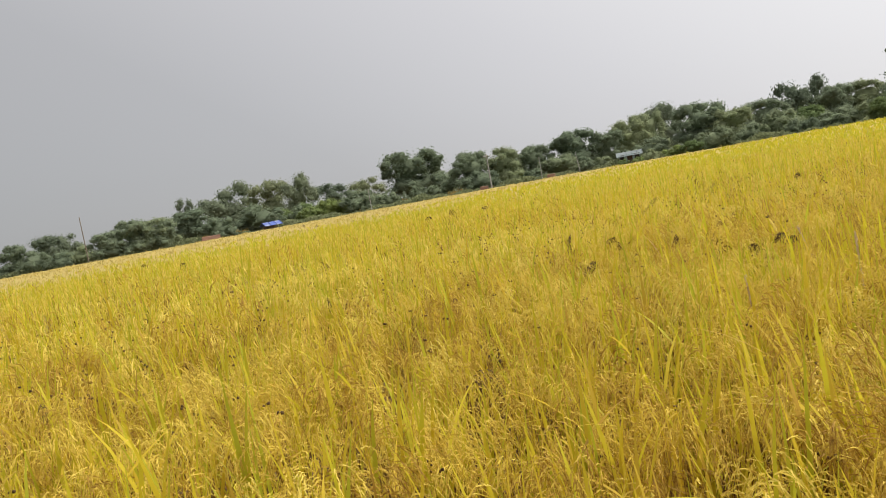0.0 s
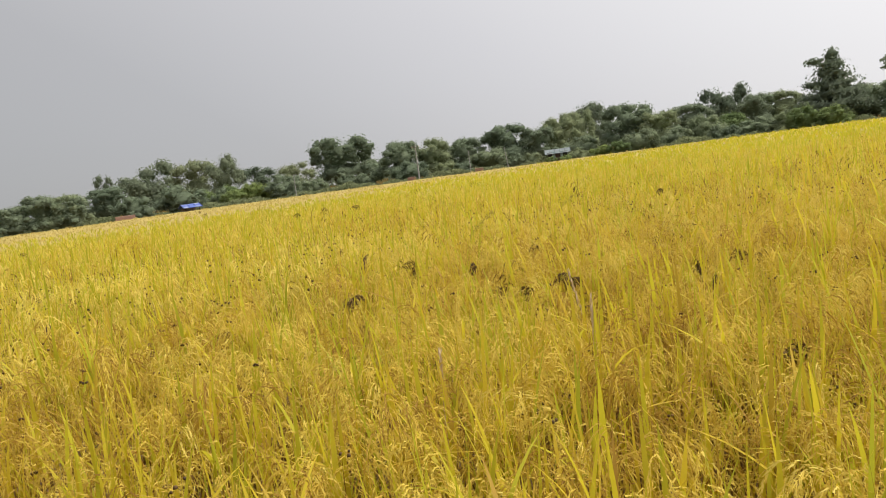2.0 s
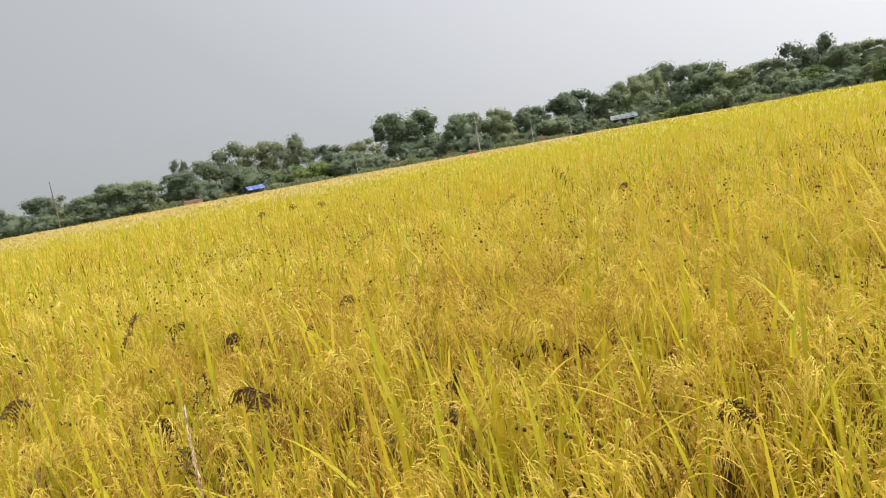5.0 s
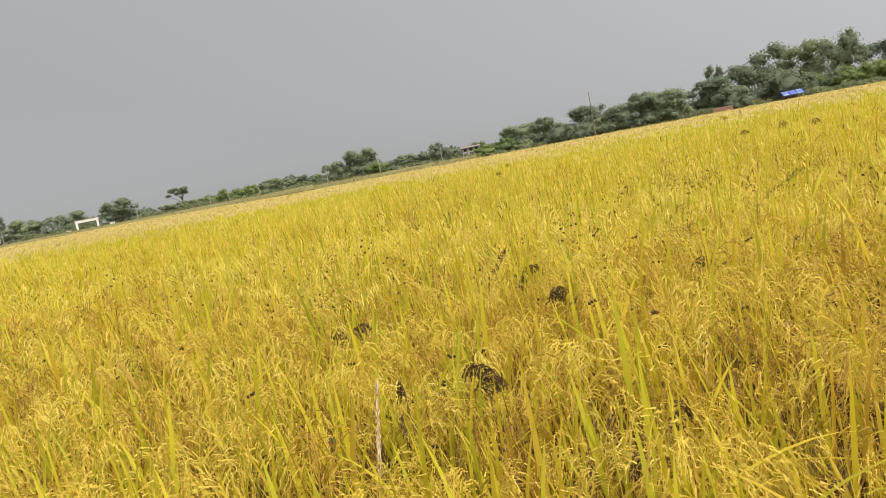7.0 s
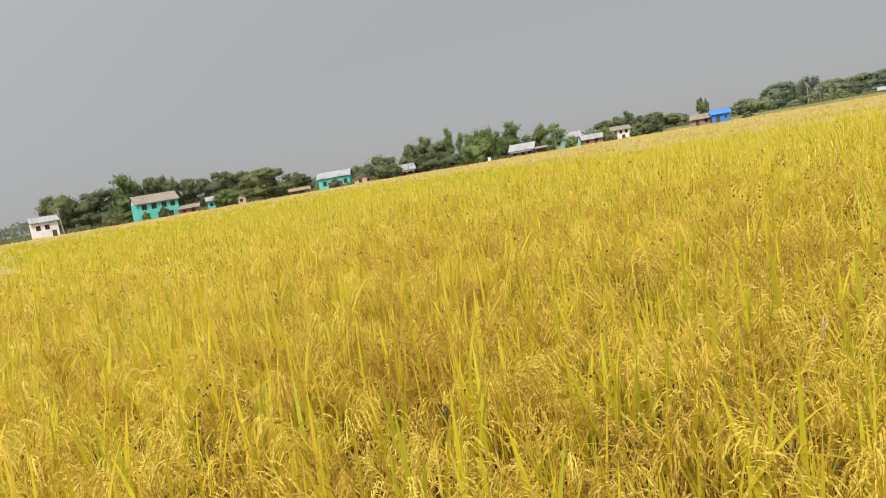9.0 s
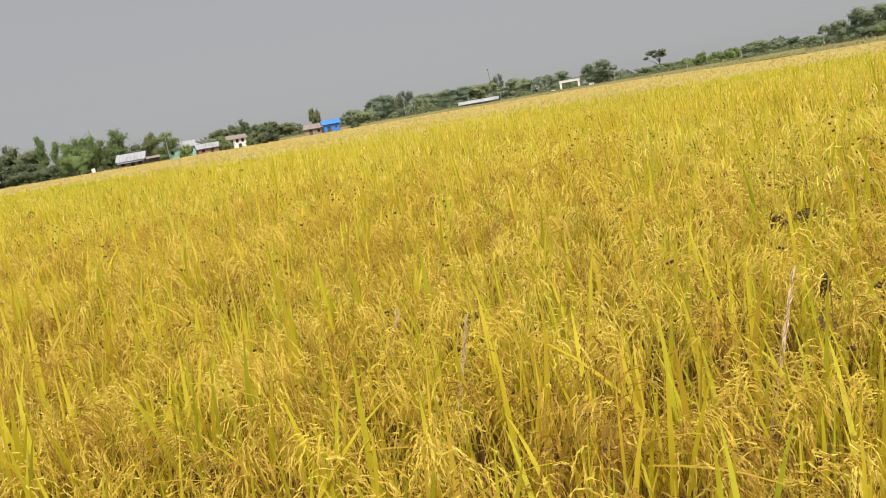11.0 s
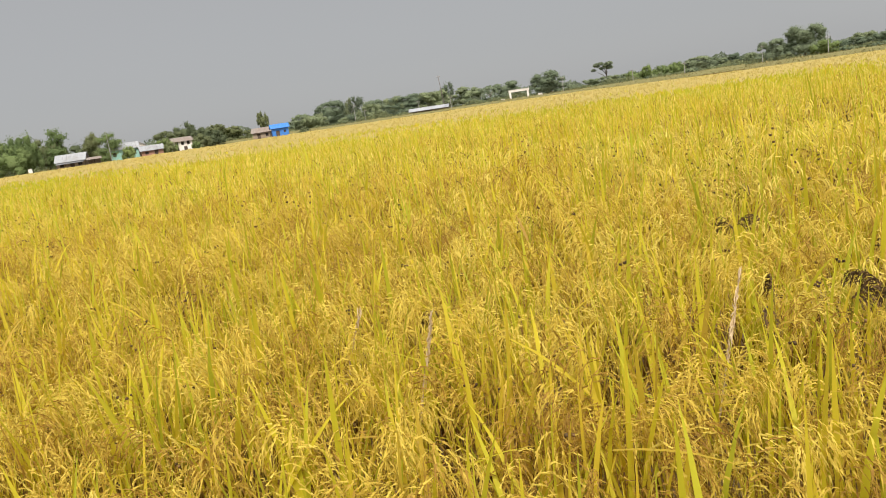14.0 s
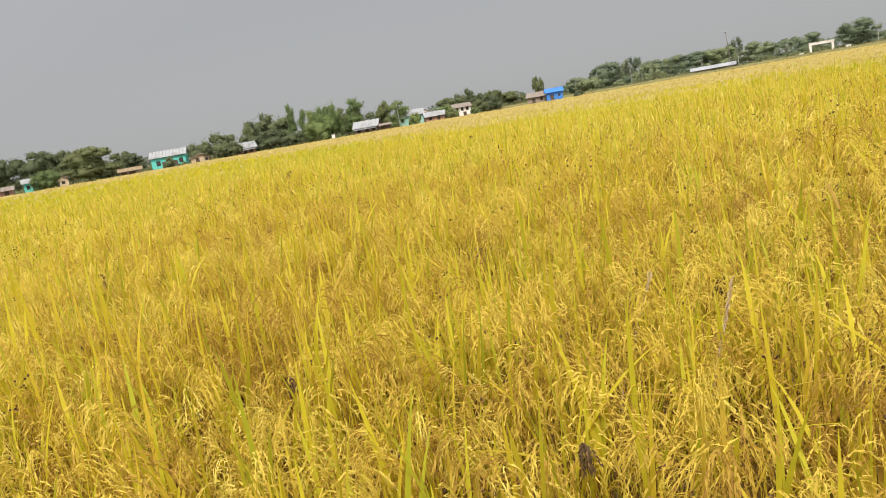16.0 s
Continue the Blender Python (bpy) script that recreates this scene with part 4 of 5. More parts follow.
tagged(new("undergrowth", hedge(-142, -34, 236, 254, 2.2, 30000, CROWN_OLIVE, 6)), "low green scrub behind the village houses", "undergrowth", kind="stuff")


# ---- village ----
def pierced(bm, x0, x1, y0, y1, z0, z1, holes):
    """One slab along x with rectangular holes (x0, x1, z0, z1) right through it."""
    xs = sorted({x0, x1, *(v for h in holes for v in h[:2])})
    zs = sorted({z0, z1, *(v for h in holes for v in h[2:])})
    nx, nz = len(xs) - 1, len(zs) - 1

    def solid(i, k):
        if not (0 <= i < nx and 0 <= k < nz):
            return False
        x, z = (xs[i] + xs[i + 1]) / 2, (zs[k] + zs[k + 1]) / 2
        return not any(h[0] < x < h[1] and h[2] < z < h[3] for h in holes)

    made = {}

    def at(i, k, back):
        if (i, k, back) not in made:
            made[i, k, back] = bm.verts.new((xs[i], y1 if back else y0, zs[k]))
        return made[i, k, back]

    for i in range(nx):
        for k in range(nz):
            if solid(i, k):
                bm.faces.new([at(i, k, 0), at(i + 1, k, 0), at(i + 1, k + 1, 0), at(i, k + 1, 0)])
                bm.faces.new([at(i, k + 1, 1), at(i + 1, k + 1, 1), at(i + 1, k, 1), at(i, k, 1)])
                for di, dk, a, b in ((0, -1, (0, 0), (1, 0)), (1, 0, (1, 0), (1, 1)), (0, 1, (1, 1), (0, 1)), (-1, 0, (0, 1), (0, 0))):
                    if not solid(i + di, k + dk):
                        bm.faces.new([at(i + a[0], k + a[1], 1), at(i + b[0], k + b[1], 1), at(i + b[0], k + b[1], 0), at(i + a[0], k + a[1], 0)])
    return bm


def sheet_roof(profile, u0, u1, along_y=False, thick=0.07):
    """A pitched sheet roof in one piece, with raised seams that run up its slopes."""
    bm = bmesh.new()
    count = max(int((u1 - u0) / 0.8), 2)
    us = []
    for k in range(count + 1):
        c = u0 + 0.06 + (u1 - u0 - 0.12) * k / count
        us += [(c - 0.06, 0.0), (c, 0.09), (c + 0.06, 0.0)]
    rows = []
    for u, up in us:
        top = [bm.verts.new((p, u, z + up) if along_y else (u, p, z + up)) for p, z in profile]
        low = [bm.verts.new((p, u, z - thick) if along_y else (u, p, z - thick)) for p, z in profile]
        rows.append(top + low[::-1])
    n = len(rows[0])
    for a, b in zip(rows, rows[1:]):
        for k in range(n):
            bm.faces.new((a[k], a[(k + 1) % n], b[(k + 1) % n], b[k]))
    m = len(profile)
    for row in (rows[0], rows[-1]):
        for k in range(m - 1):
            bm.faces.new((row[k], row[k + 1], row[n - 2 - k], row[n - 1 - k]))
    bmesh.ops.recalc_face_normals(bm, faces=bm.faces)
    return bm


def house(name, label, x, y, width, depth, eave, ridge, wall, roof, windows=(), doors=(), turn=0.0, porch=0.0, trim=None, gable_front=False):
    """A small house: walls with openings, a pitched sheet roof with eaves, windows, doors and maybe a porch."""
    ob = new(name)
    ob.matrix_world = facing(x, y, turn)
    tagged(ob, label, "house", "village houses")
    w, d, t = width / 2, depth, 0.22
    holes = [(a - s / 2, a + s / 2, z, z + h) for a, z, s, h in windows] + [(a - s / 2, a + s / 2, 0.0, h) for a, s, h in doors]
    part("wall", pierced(bmesh.new(), -w, w, 0, t, 0, eave, holes), wall, ob)
    part("wall", box(bmesh.new(), -w, w, d - t, d, 0, eave), wall, ob)
    for sx in (-1, 1):
        part("wall", box(bmesh.new(), min(sx * w, sx * (w - t)), max(sx * w, sx * (w - t)), t, d - t, 0, eave), wall, ob)
    part("floor", box(bmesh.new(), -w + t, w - t, t, d - t, 0.0, 0.12), DARKNESS, ob)
    if ridge > eave:
        o = 0.45
        if gable_front:
            bm = sheet_roof([(-w - o, eave - 0.12), (0, ridge), (w + o, eave - 0.12)], -o, d + o, True)
        else:
            bm = sheet_roof([(-o, eave - 0.12), (d / 2, ridge), (d + o, eave - 0.12)], -w - o, w + o)
        part("roof", bm, roof, ob, "sheet roof with overhanging eaves")
        for side in (0, 1):
            bm = bmesh.new()
            if gable_front:
                y0 = 0.0 if side == 0 else d - t
                tri = [(-w, y0, eave), (w, y0, eave), (0, y0, ridge - 0.1)]
                push = Vector((0, t, 0))
            else:
                x0 = -w if side == 0 else w - t
                tri = [(x0, 0, eave), (x0, d, eave), (x0, d / 2, ridge - 0.1)]
                push = Vector((t, 0, 0))
            a = [bm.verts.new(p) for p in tri]
            b = [bm.verts.new(Vector(p) + push) for p in tri]
            bm.faces.new(a)
            bm.faces.new(b[::-1])
            for k in range(3):
                bm.faces.new((a[k], b[k], b[(k + 1) % 3], a[(k + 1) % 3]))
            bmesh.ops.recalc_face_normals(bm, faces=bm.faces)
            part("gable", bm, trim or wall, ob)
    for a, z, s, h in windows:
        frame_bm = pierced(bmesh.new(), a - s / 2, a + s / 2, 0.05, 0.12, z, z + h, [(a - s / 2 + 0.07, a - 0.03, z + 0.07, z + h - 0.07), (a + 0.03, a + s / 2 - 0.07, z + 0.07, z + h - 0.07)])
        win = part("window", frame_bm, WOOD, ob, "dark timber window")
        part("pane", box(bmesh.new(), a - s / 2 + 0.07, a + s / 2 - 0.07, 0.13, 0.15, z + 0.07, z + h - 0.07), DARKNESS, win)
    for a, s, h in doors:
        part("door", box(bmesh.new(), a - s / 2 + 0.03, a + s / 2 - 0.03, 0.09, 0.14, 0.02, h - 0.03), WOOD, ob, "dark timber door")
    if porch:
        bm = bmesh.new()
        f = [bm.verts.new(p) for p in ((-w, -porch, eave * 0.72), (w, -porch, eave * 0.72), (w, -0.05, eave * 0.9), (-w, -0.05, eave * 0.9))]
        top = bm.faces.new(f)
        bmesh.ops.solidify(bm, geom=[top], thickness=0.06)
        part("porch_roof", bm, roof, ob)
        for k in range(4):
            xx = -w + 0.2 + (width - 0.4) * k / 3
            part("post", box(bmesh.new(), xx - 0.06, xx + 0.06, -porch + 0.1, -porch + 0.22, 0, eave * 0.72), WOOD, ob)
    return ob


house("house", "two-storey turquoise house with a weathered tin roof", -141.0, -101.6, 9.0, 6.5, 4.5, 6.3, TEAL, RUST, ((-2.9, 2.9, 1.1, 1.2), (-0.8, 2.9, 1.1, 1.2), (1.4, 2.9, 1.1, 1.2), (3.3, 2.9, 1.1, 1.2), (2.6, 0.7, 1.1, 1.2)), ((-2.6, 1.3, 2.1), (0.2, 1.0, 2.1)), 12, trim=WHITE)
house("house", "white plastered house with a grey tin roof", -125.2, -118.2, 5.0, 5.0, 4.1, 5.2, WHITE, TIN, ((0.4, 2.3, 0.9, 1.0), (-1.3, 2.3, 0.9, 1.0)), ((1.6, 0.9, 2.0),), 5)
house("shed", "low weathered brick shed with a tin roof", -144.6, -96.4, 4.3, 3.2, 1.9, 2.6, BRICK, RUST, ((-1.0, 0.9, 0.7, 0.6),), ((1.0, 0.9, 1.7),), -4)
house("house", "small turquoise house half hidden by a tree", -156.5, -97.0, 3.2, 3.2, 2.7, 3.6, TEAL, TIN, ((-0.7, 1.2, 0.8, 0.9),), ((0.7, 0.9, 2.0),))
house("house", "small beige plastered hut with a tin roof", -155.0, -89.5, 3.3, 3.0, 2.3, 3.35, BEIGE, RUST, ((0.6, 1.1, 0.7, 0.7),), ((-0.6, 0.9, 1.9),), gable_front=True)
house("house", "turquoise house with a pale tin roof and white gable", -172.4, -71.9, 8.0, 5.5, 3.4, 4.85, TEAL, TIN, ((-2.4, 1.3, 1.0, 1.2), (0.3, 1.3, 1.0, 1.2), (2.9, 1.3, 1.0, 1.2)), ((1.6, 1.0, 2.1), (-1.1, 1.0, 2.1)), -8, trim=WHITE)
house("shed", "low open thatched cattle shed", -166.4, -78.9, 4.8, 2.6, 1.55, 2.2, MUD, THATCH, (), ((-1.4, 1.3, 1.3), (0.4, 1.5, 1.3)))
house("house", "beige mud hut with a pitched roof", -170.4, -63.2, 4.6, 3.6, 1.85, 2.65, BEIGE, RUST, ((1.2, 0.9, 0.7, 0.6),), ((-0.8, 0.9, 1.7),), gable_front=True)
house("house", "small brick house with a bright tin roof", -178.7, -54.9, 5.3, 4.0, 2.1, 3.5, BRICK, TIN, ((-1.4, 0.9, 0.8, 0.8), (1.5, 0.9, 0.8, 0.8)), ((0.0, 0.9, 1.8),), 10, porch=0.9)
house("house", "brown-walled house with a bright tin roof and porch", -185.8, -25.4, 6.0, 4.6, 2.1, 3.7, MUD, TIN, ((-1.9, 0.9, 0.9, 0.8), (2.0, 0.9, 0.9, 0.8)), ((0.3, 1.0, 1.8),), -12, porch=1.2)
house("house", "pale green house with a tin roof", -192.1, -14.1, 6.4, 4.4, 3.1, 4.5, PALE_TEAL, TIN, ((-2.3, 1.5, 0.8, 1.0), (2.2, 1.5, 0.8, 1.0)), ((0.0, 0.9, 2.0),))
house("house", "white gabled house behind the others", -202.1, -11.6, 3.8, 4.4, 3.45, 4.55, WHITE, TIN, ((-0.8, 2.4, 0.7, 0.8), (0.8, 2.4, 0.7, 0.8)), ((0.0, 0.9, 2.0),), gable_front=True)
house("house", "low brick house with a grey tin roof", -190.0, -7.7, 5.0, 4.0, 1.95, 3.05, BRICK, TIN, ((-1.3, 0.9, 0.8, 0.7),), ((0.9, 0.9, 1.8),), 6)
house("house", "white two-storey house with dark windows", -198.0, -0.7, 4.6, 4.6, 3.0, 3.95, WHITE, RUST, ((-1.4, 1.9, 0.7, 0.9), (0.0, 1.9, 0.7, 0.9), (1.4, 1.9, 0.7, 0.9), (-1.4, 0.5, 0.7, 0.9)), ((0.6, 0.9, 1.6),), 8)
house("house", "grey-brown hut with a tin roof beside a blue shed", -205.0, 19.8, 5.0, 4.0, 2.3, 3.45, MUD, RUST, ((1.3, 1.0, 0.8, 0.8),), ((-0.9, 0.9, 1.8),), -6)
house("shed", "bright blue sheet-metal shed", -199.5, 24.2, 4.3, 4.0, 2.75, 3.75, BLUE, BLUE, ((1.2, 1.4, 0.6, 0.5),), ((-0.7, 1.0, 2.0),), 4)
house("house", "plain two-storey roadside house with a flat weathered roof", -133.3, 180.4, 5.2, 4.0, 3.4, 3.7, CONCRETE, RUST, ((-1.7, 2.2, 1.0, 0.9), (0.0, 2.2, 1.0, 0.9), (1.7, 2.2, 1.0, 0.9), (-1.7, 0.8, 1.0, 0.8), (1.7, 0.8, 1.0, 0.8)), ((0.0, 0.9, 1.9),))
house("house", "green-walled house with a dull grey tin roof under trees", 32.6, 123.4, 3.4, 4.0, 2.0, 2.6, surface("green_paint", (0.30, 0.42, 0.40), (0.36, 0.48, 0.45), 0.7, 0.6, 0.1), surface("dull_tin", (0.13, 0.16, 0.165), (0.19, 0.22, 0.225), 0.85, 0.7, 0.1), ((-1.3, 1.3, 0.8, 0.8), (1.2, 1.3, 0.8, 0.8)), ((0.0, 0.9, 1.9),))


def open_shed(label, x, y, width, depth, eave, ridge, roof, posts, turn=0.0):
    """A roof on posts over a dim inside with a low back wall."""
    ob = new("shed")
    ob.matrix_world = facing(x, y, turn)
    tagged(ob, label, "shed")
    w, o = width / 2, 0.35
    part("roof", sheet_roof([(-o, eave), (depth / 2, ridge), (depth + o, eave)], -w - o, w + o), roof, ob)
    part("back_wall", box(bmesh.new(), -w, w, depth - 0.15, depth, 0, eave - 0.05), MUD, ob)
    for k in range(posts):
        xx = -w + 0.1 + (width - 0.2) * k / (posts - 1)
        part("post", box(bmesh.new(), xx - 0.06, xx + 0.06, 0.0, 0.12, 0, eave - 0.02), WOOD, ob)


open_shed("long low shed with a pale tin roof on posts", -211.1, 69.5, 11.6, 5.0, 1.62, 2.5, BLUE_TIN, 7, -3)
open_shed("low dark open shed beside a brown-walled house", -185.0, -20.2, 2.6, 2.6, 1.75, 2.25, RUST, 3)
open_shed("low shelter roofed with a bright blue sheet", -25.8, 116.1, 2.2, 2.4, 1.2, 1.75, DULL_BLUE, 3, 14)


def pole(x, y, height, mat, lean=0.0, arm=True, label="weathered power pole with a crossarm at the field's edge"):
    ob = new("power_pole")
    ob.matrix_world = facing(x, y) @ pose(0, 0, 0, 0, lean, 0)
    tagged(ob, label, "pole", "poles along the road")
    part("shaft", tube(bmesh.new(), [(0, 0, -0.3), (0, 0, height * 0.5), (0, 0, height)], [0.12, 0.10, 0.075] if arm else [0.07, 0.06, 0.045], 9), mat, ob)
    if arm:
        bar = part("crossarm", box(bmesh.new(), -0.55, 0.55, -0.19, -0.10, height - 0.45, height - 0.35, 0.01), POLEWOOD, ob)
        for k in (-0.48, 0.0, 0.48):
            part("insulator", tube(bmesh.new(), [(k, -0.145, height - 0.35), (k, -0.145, height - 0.27), (k, -0.145, height - 0.18)], [0.03, 0.055, 0.03], 8), WHITE, bar)


pole(-41.9, 88.1, 6.3, POLEWOOD, 0, False, "bare dark wooden pole at the field's edge")
pole(8.5, 113.1, 5.95, CONCRETE)
pole(-10.7, 120.7, 4.1, CONCRETE, 0, False, "thin pale post among bushes")
pole(23.0, 117.3, 3.95, CONCRETE, -5, False, "thin pale leaning post among bushes")
pole(17.6, 122.2, 4.3, CONCRETE, 0, False, "thin pale post among bushes")
pole(-236.1, 52.2, 6.7, CONCRETE)
pole(-240.3, 56.4, 4.6, CONCRETE)
pole(-214.3, 75.8, 11.2, POLEWOOD, -5, True, "tall dark leaning mast beside a long shed")
pole(-211.4, 76.7, 4.5, CONCRETE)
pole(-219.1, 68.8, 4.7, CONCRETE)
pole(-202.7, 109.9, 5.3, CONCRETE)
pole(-190.4, 126.4, 4.5, CONCRETE)
pole(-184.3, 139.8, 4.2, CONCRETE)
pole(-169.5, 154.5, 5.5, CONCRETE)
pole(-138.3, 146.2, 5.0, CONCRETE)
pole(-123.0, 154.3, 6.0, CONCRETE)
pole(-110.2, 161.4, 4.3, CONCRETE)
pole(-124.9, -113.4, 6.4, CONCRETE, -4)
pole(-185.5, -16.6, 7.6, CONCRETE, 0, False, "slim pale wooden post beside a village tree")

gate = new("gateway")
gate.matrix_world = facing(-213.0, 99.9, -4)
tagged(gate, "white painted concrete gateway over the road", "gateway")
for sx in (-1, 1):
    part("pillar", box(bmesh.new(), sx * 2.75 - 0.28, sx * 2.75 + 0.28, -0.3, 0.3, 0, 3.0, 0.03), WHITE, gate)
part("beam", box(bmesh.new(), -3.15, 3.15, -0.35, 0.35, 3.003, 3.6, 0.03), WHITE, gate)
part("coping", box(bmesh.new(), -3.3, 3.3, -0.42, 0.42, 3.603, 3.72, 0.02), WHITE, gate)
for x, y, w, h in ((-207.8, 104.6, 1.3, 1.6), (-208.2, 92.3, 1.1, 1.4), (-176.0, -32.0, 0.8, 1.6)):
    block = new("culvert_wall")
    block.matrix_world = facing(x, y)
    tagged(block, "small white painted culvert wall by the road", "wall")
    part("slab", box(bmesh.new(), -w / 2, w / 2, 0, 0.3, 0, h - 0.12, 0.03), WHITE, block)
    part("cap", box(bmesh.new(), -w / 2 - 0.06, w / 2 + 0.06, -0.06, 0.36, h - 0.117, h, 0.02), WHITE, block)
for x, y, w, h in ((7.2, 110.5, 1.6, 1.25), (17.6, 112.2, 1.7, 1.25), (-35.5, 115.5, 3.2, 1.25)):
    pile = new("brick_pile")
    pile.matrix_world = facing(x, y)
    tagged(pile, "stack of pinkish bricks at the field's edge", "bricks")
    r = random.Random(int(w * 100))
    for k in range(3):
        part("course", box(bmesh.new(), -w / 2 + 0.1 * k, w / 2 - 0.08 * k - r.uniform(0, 0.2), 0, 0.9 - 0.1 * k, h / 3 * k + 0.003 * k, h / 3 * (k + 1), 0.03), BRICK, pile)


# ---- weeds standing in the rice ----
def strand(points, radii, sides=5):
    return tube(bmesh.new(), points, radii, sides)


def seeds_mesh(points, count, spread, size, mat, seed):
    r = np.random.default_rng(seed)
    pts = np.array(points)
    s = r.random(count) * (len(pts) - 1)
    i = s.astype(int)
    c = pts[i] + (pts[i + 1] - pts[i]) * (s - i)[:, None]
    way = pts[i + 1] - pts[i]
    way /= np.linalg.norm(way, axis=1, keepdims=True)
    c = c + r.normal(size=c.shape) * spread
    v, f = diamonds(c, way + r.normal(size=c.shape) * 0.18, size * r.uniform(0.7, 1.3, count), size * (0.16 if mat == PALE else 0.34))
    return quads("seed_head", v, f, (mat,), None, np.repeat(r.random(count), 4))


weed_count = 0


def weed(kind, x, y, top, bend=0.0, reach=0.16, heavy=0.6):
    """A wild grass stalk among the rice: drooping dark head, upright spike, or pale dry plume."""
    global weed_count
    weed_count += 1
    a = radians(bend)
    dx, dy = math.cos(a), math.sin(a)
    ob = new("wild_grass")
    ob.matrix_world = Matrix.Translation((x, y, 0))
    if kind == "droop":
        tagged(ob, "wild grass stalk with a drooping blackish seed head in the rice", "grass", "wild grass in the rice")
        size = (1.0 + 0.45 * reach) * (1.3 if top > 1.15 else 1.0)
        for name, strings, label in (("seed_head", 9 + int(7 * heavy), "drooping dark brown seed head"), ("seed_branch", 5 + int(5 * heavy), "")):
            v, f = panicle(strings, 9, 0.006, chance(0.15, 0.5), chance(1.5, 2.2), 0.125 * size, 0.7)
            if name == "seed_head":
                base = top - 0.02 - float(v[:, 2].max())
            v = np.stack([dx * v[:, 0] - dy * v[:, 1], dy * v[:, 0] + dx * v[:, 1], v[:, 2] + base], 1)
            me = quads(name, v, f, (DARK,), None, np.repeat(rng.random(len(f)), 3))
            hang(name, me, ob, label)
        part("stem", strand([(-dx * 0.05, -dy * 0.05, 0), (-dx * 0.03, -dy * 0.03, top * 0.6), (0, 0, base + 0.01)], [0.004, 0.003, 0.002]), WEED, ob)
    elif kind == "spike":
        tagged(ob, "thin upright wild grass stalk with a dark spike", "grass", "wild grass in the rice")
        head = [(dx * reach * s * s, dy * reach * s * s, top - 0.22 + 0.22 * s) for s in (0, 0.35, 0.7, 1.0)]
        part("stem", strand([(0, 0, 0), (0, 0, top * 0.5), head[0]], [0.005, 0.004, 0.003]), WEED, ob)
        hang("seed_head", seeds_mesh(head, 60, 0.006, 0.016, DARK, weed_count), ob, "slim dark seed spike")
        leaf = [(0, 0, top * 0.55), (-dx * 0.05, -dy * 0.05, top * 0.75), (-dx * 0.12, -dy * 0.12, top * 0.86)]
        part("leaf", strand(leaf, [0.006, 0.007, 0.001], 3), WEED, ob)
    elif kind == "club":
        tagged(ob, "wild grass stalk with a thick leaning brown seed head", "grass", "wild grass in the rice")
        head = [(dx * reach * s, dy * reach * s, top - 0.18 + 0.18 * s) for s in (0, 0.35, 0.7, 1.0)]
        part("stem", strand([(-dx * 0.05, -dy * 0.05, 0), (-dx * 0.03, -dy * 0.03, top * 0.5), head[0]], [0.006, 0.005, 0.004]), WEED, ob)
        hang("seed_head", seeds_mesh(head, 170, 0.009, 0.022, DARK, weed_count), ob, "thick brown seed head")
    elif kind == "plume":
        tagged(ob, "tall green wild grass leaning over with a dark plume", "grass", "wild grass in the rice")
        head = [(dx * reach * s, dy * reach * s, top - 0.25 + 0.30 * s - 0.10 * s * s) for s in (0, 0.3, 0.6, 0.85, 1.0)]
        part("stem", strand([(-dx * 0.1, -dy * 0.1, 0), (-dx * 0.06, -dy * 0.06, top * 0.5), head[0]], [0.006, 0.005, 0.003]), WEED, ob)
        hang("seed_head", seeds_mesh(head, 130, 0.012, 0.022, WEED, weed_count), ob, "feathery olive seed plume")
        for s in (-1, 1):
            part("leaf", strand([(0, 0, top * 0.4), (s * dy * 0.06, -s * dx * 0.06, top * 0.7), (s * dy * 0.16, -s * dx * 0.16, top * 0.8)], [0.005, 0.008, 0.001], 3), WEED, ob)
    else:
        tagged(ob, "pale dry leaning stalk with a thin plume in the rice", "grass", "wild grass in the rice")
        head = [(dx * reach * s, dy * reach * s, top * 0.55 + top * 0.45 * s) for s in (0, 0.4, 0.7, 1.0)]
        part("stem", strand([(-dx * reach * 0.6, -dy * reach * 0.6, 0), head[0], head[1]], [0.0045, 0.004, 0.003]), PALE, ob)
        hang("plume", seeds_mesh(head[1:], 150, 0.0025, 0.030, PALE, weed_count), ob, "thin pale dry plume")


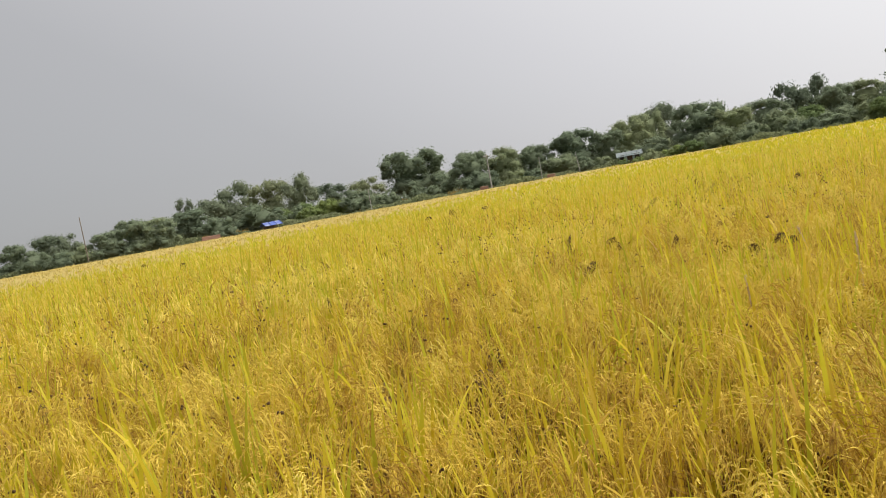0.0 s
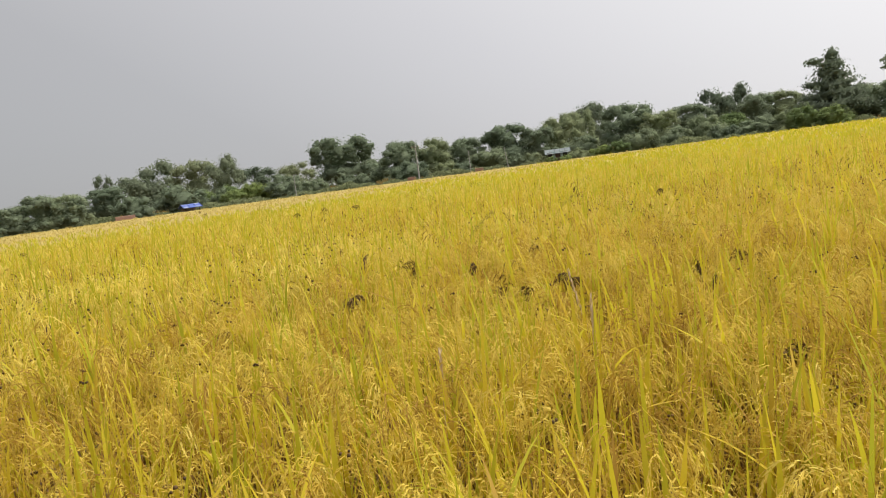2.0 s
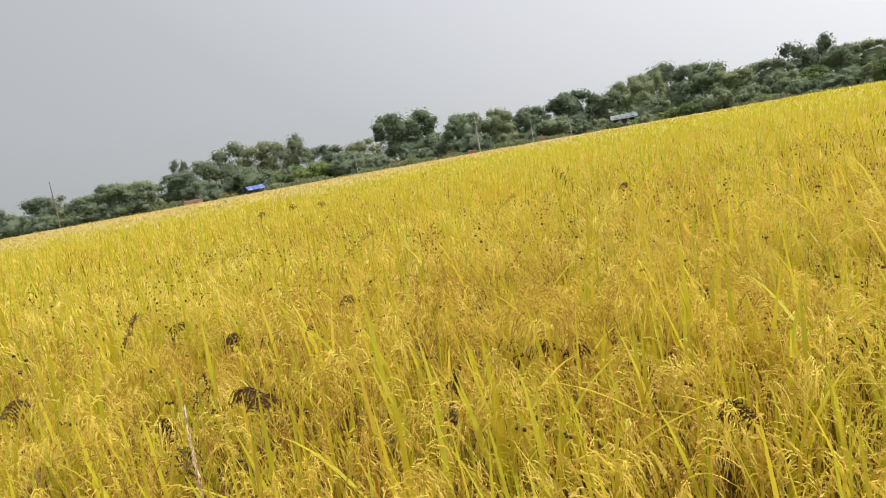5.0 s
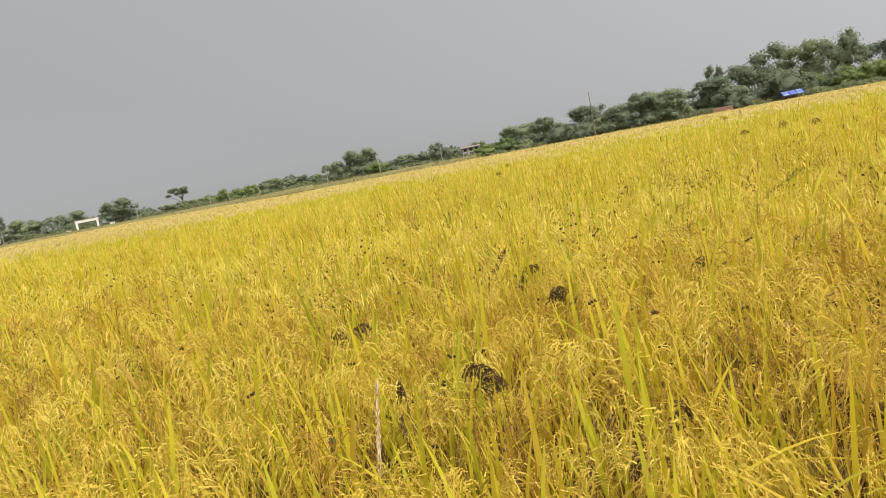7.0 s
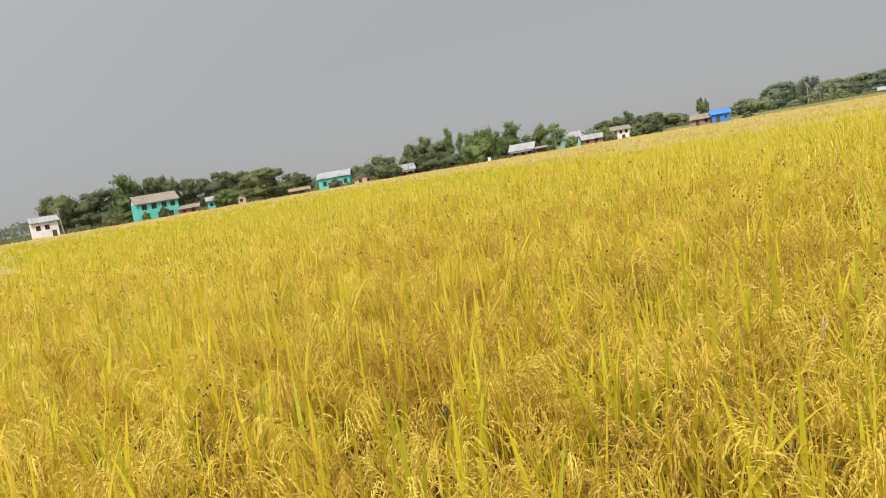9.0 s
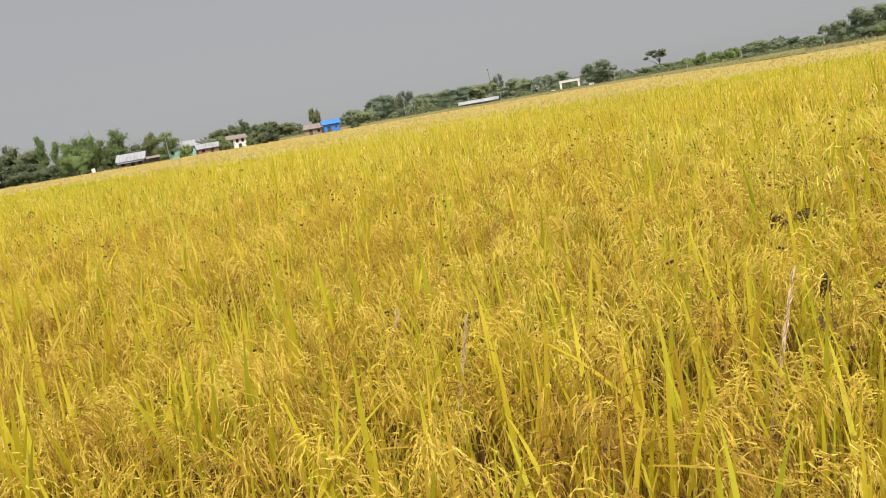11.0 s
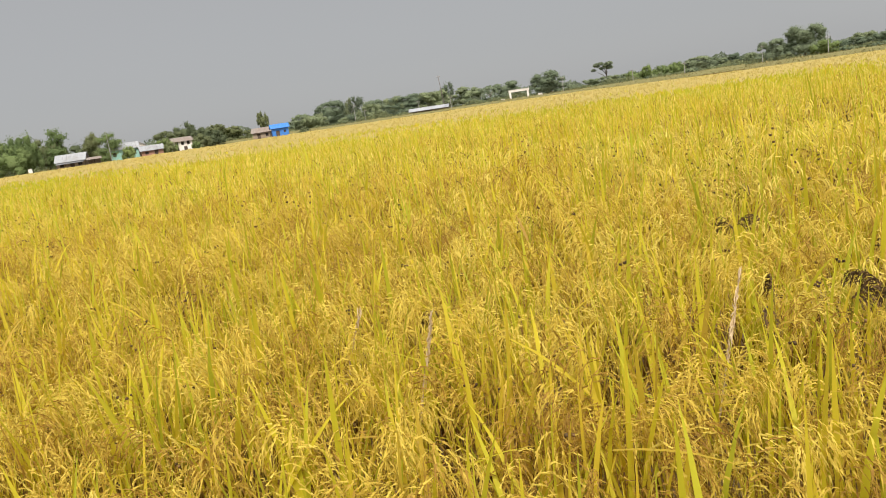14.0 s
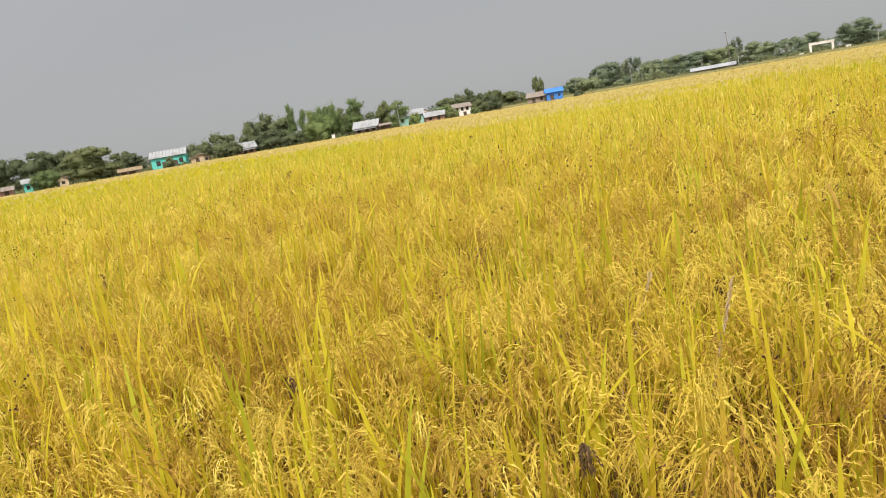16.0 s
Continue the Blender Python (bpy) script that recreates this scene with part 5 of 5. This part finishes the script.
weed("droop", 2.36, 5.36, 1.04, 200, 0.17, 1.1)
weed("droop", 2.30, 5.30, 1.01, 20, 0.14, 1.0)
weed("droop", 2.10, 5.17, 1.02, 150)
weed("droop", 1.00, 5.92, 1.00, 30, 0.2)
weed("droop", 1.07, 5.84, 0.98, 190)
weed("droop", 1.72, 2.50, 0.97, 40, 0.12)
weed("droop", 2.56, 3.44, 0.99, 10, 0.14)
weed("droop", 3.06, 5.14, 1.00, 80)
weed("droop", 3.48, 5.37, 1.02, 170)
weed("droop", 1.36, 4.20, 0.98, 300, 0.10)
weed("droop", 2.43, 6.90, 1.05, 30)
weed("droop", 1.40, 6.95, 1.05, 10, 0.14)
weed("droop", 1.88, 6.42, 1.02, 60, 0.2)
weed("club", 1.06, 7.05, 1.09, 66, 0.16)
weed("droop", 1.50, 6.75, 1.02, 100, 0.2)
weed("droop", 1.95, 6.55, 1.03, 240, 0.18, 0.9)
weed("droop", 3.07, 5.03, 0.97, 260, 0.10)
weed("droop", 3.86, 4.52, 0.98, 140, 0.14)
weed("droop", 3.47, 5.34, 0.99, 0)
weed("droop", 4.19, 5.81, 1.00, 90)
weed("plume", 2.20, 8.70, 1.25, 20, 0.3)
weed("plume", 3.55, 10.4, 1.22, 20, 0.3)
weed("droop", 4.92, 10.5, 1.12, 15, 0.25)
weed("spike", -6.9, 4.24, 1.32, 100, 0.04)
weed("droop", -10.4, -0.6, 1.20, 60, 0.4)
weed("droop", -14.4, 3.0, 1.14, 60, 0.4)
weed("droop", 0.81, 15.8, 1.28, 0, 0.3)
weed("droop", 0.30, 16.6, 1.30, 180, 0.35)
weed("droop", -0.40, 16.3, 1.26, 10, 0.3)
weed("spike", 0.10, 14.6, 1.35, 10, 0.05)
weed("droop", -4.75, 27.9, 1.35, 0, 0.5)
weed("droop", -6.2, 34.2, 1.38, 180, 0.5)
weed("spike", -3.2, 30.8, 1.45, 20, 0.1)
weed("spike", 4.72, 13.5, 1.25, 60, 0.05)
weed("spike", -10.2, 23.0, 1.30, 20, 0.08)
weed("droop", -8.6, 21.0, 1.22, 20, 0.35)
weed("droop", -6.0, 17.2, 1.20, 190, 0.3)
weed("pale", 2.02, 3.86, 1.14, 65, 0.13)
weed("pale", 1.40, 3.72, 1.03, 80, 0.16)
weed("pale", 2.30, 4.75, 1.10, 110, 0.2)
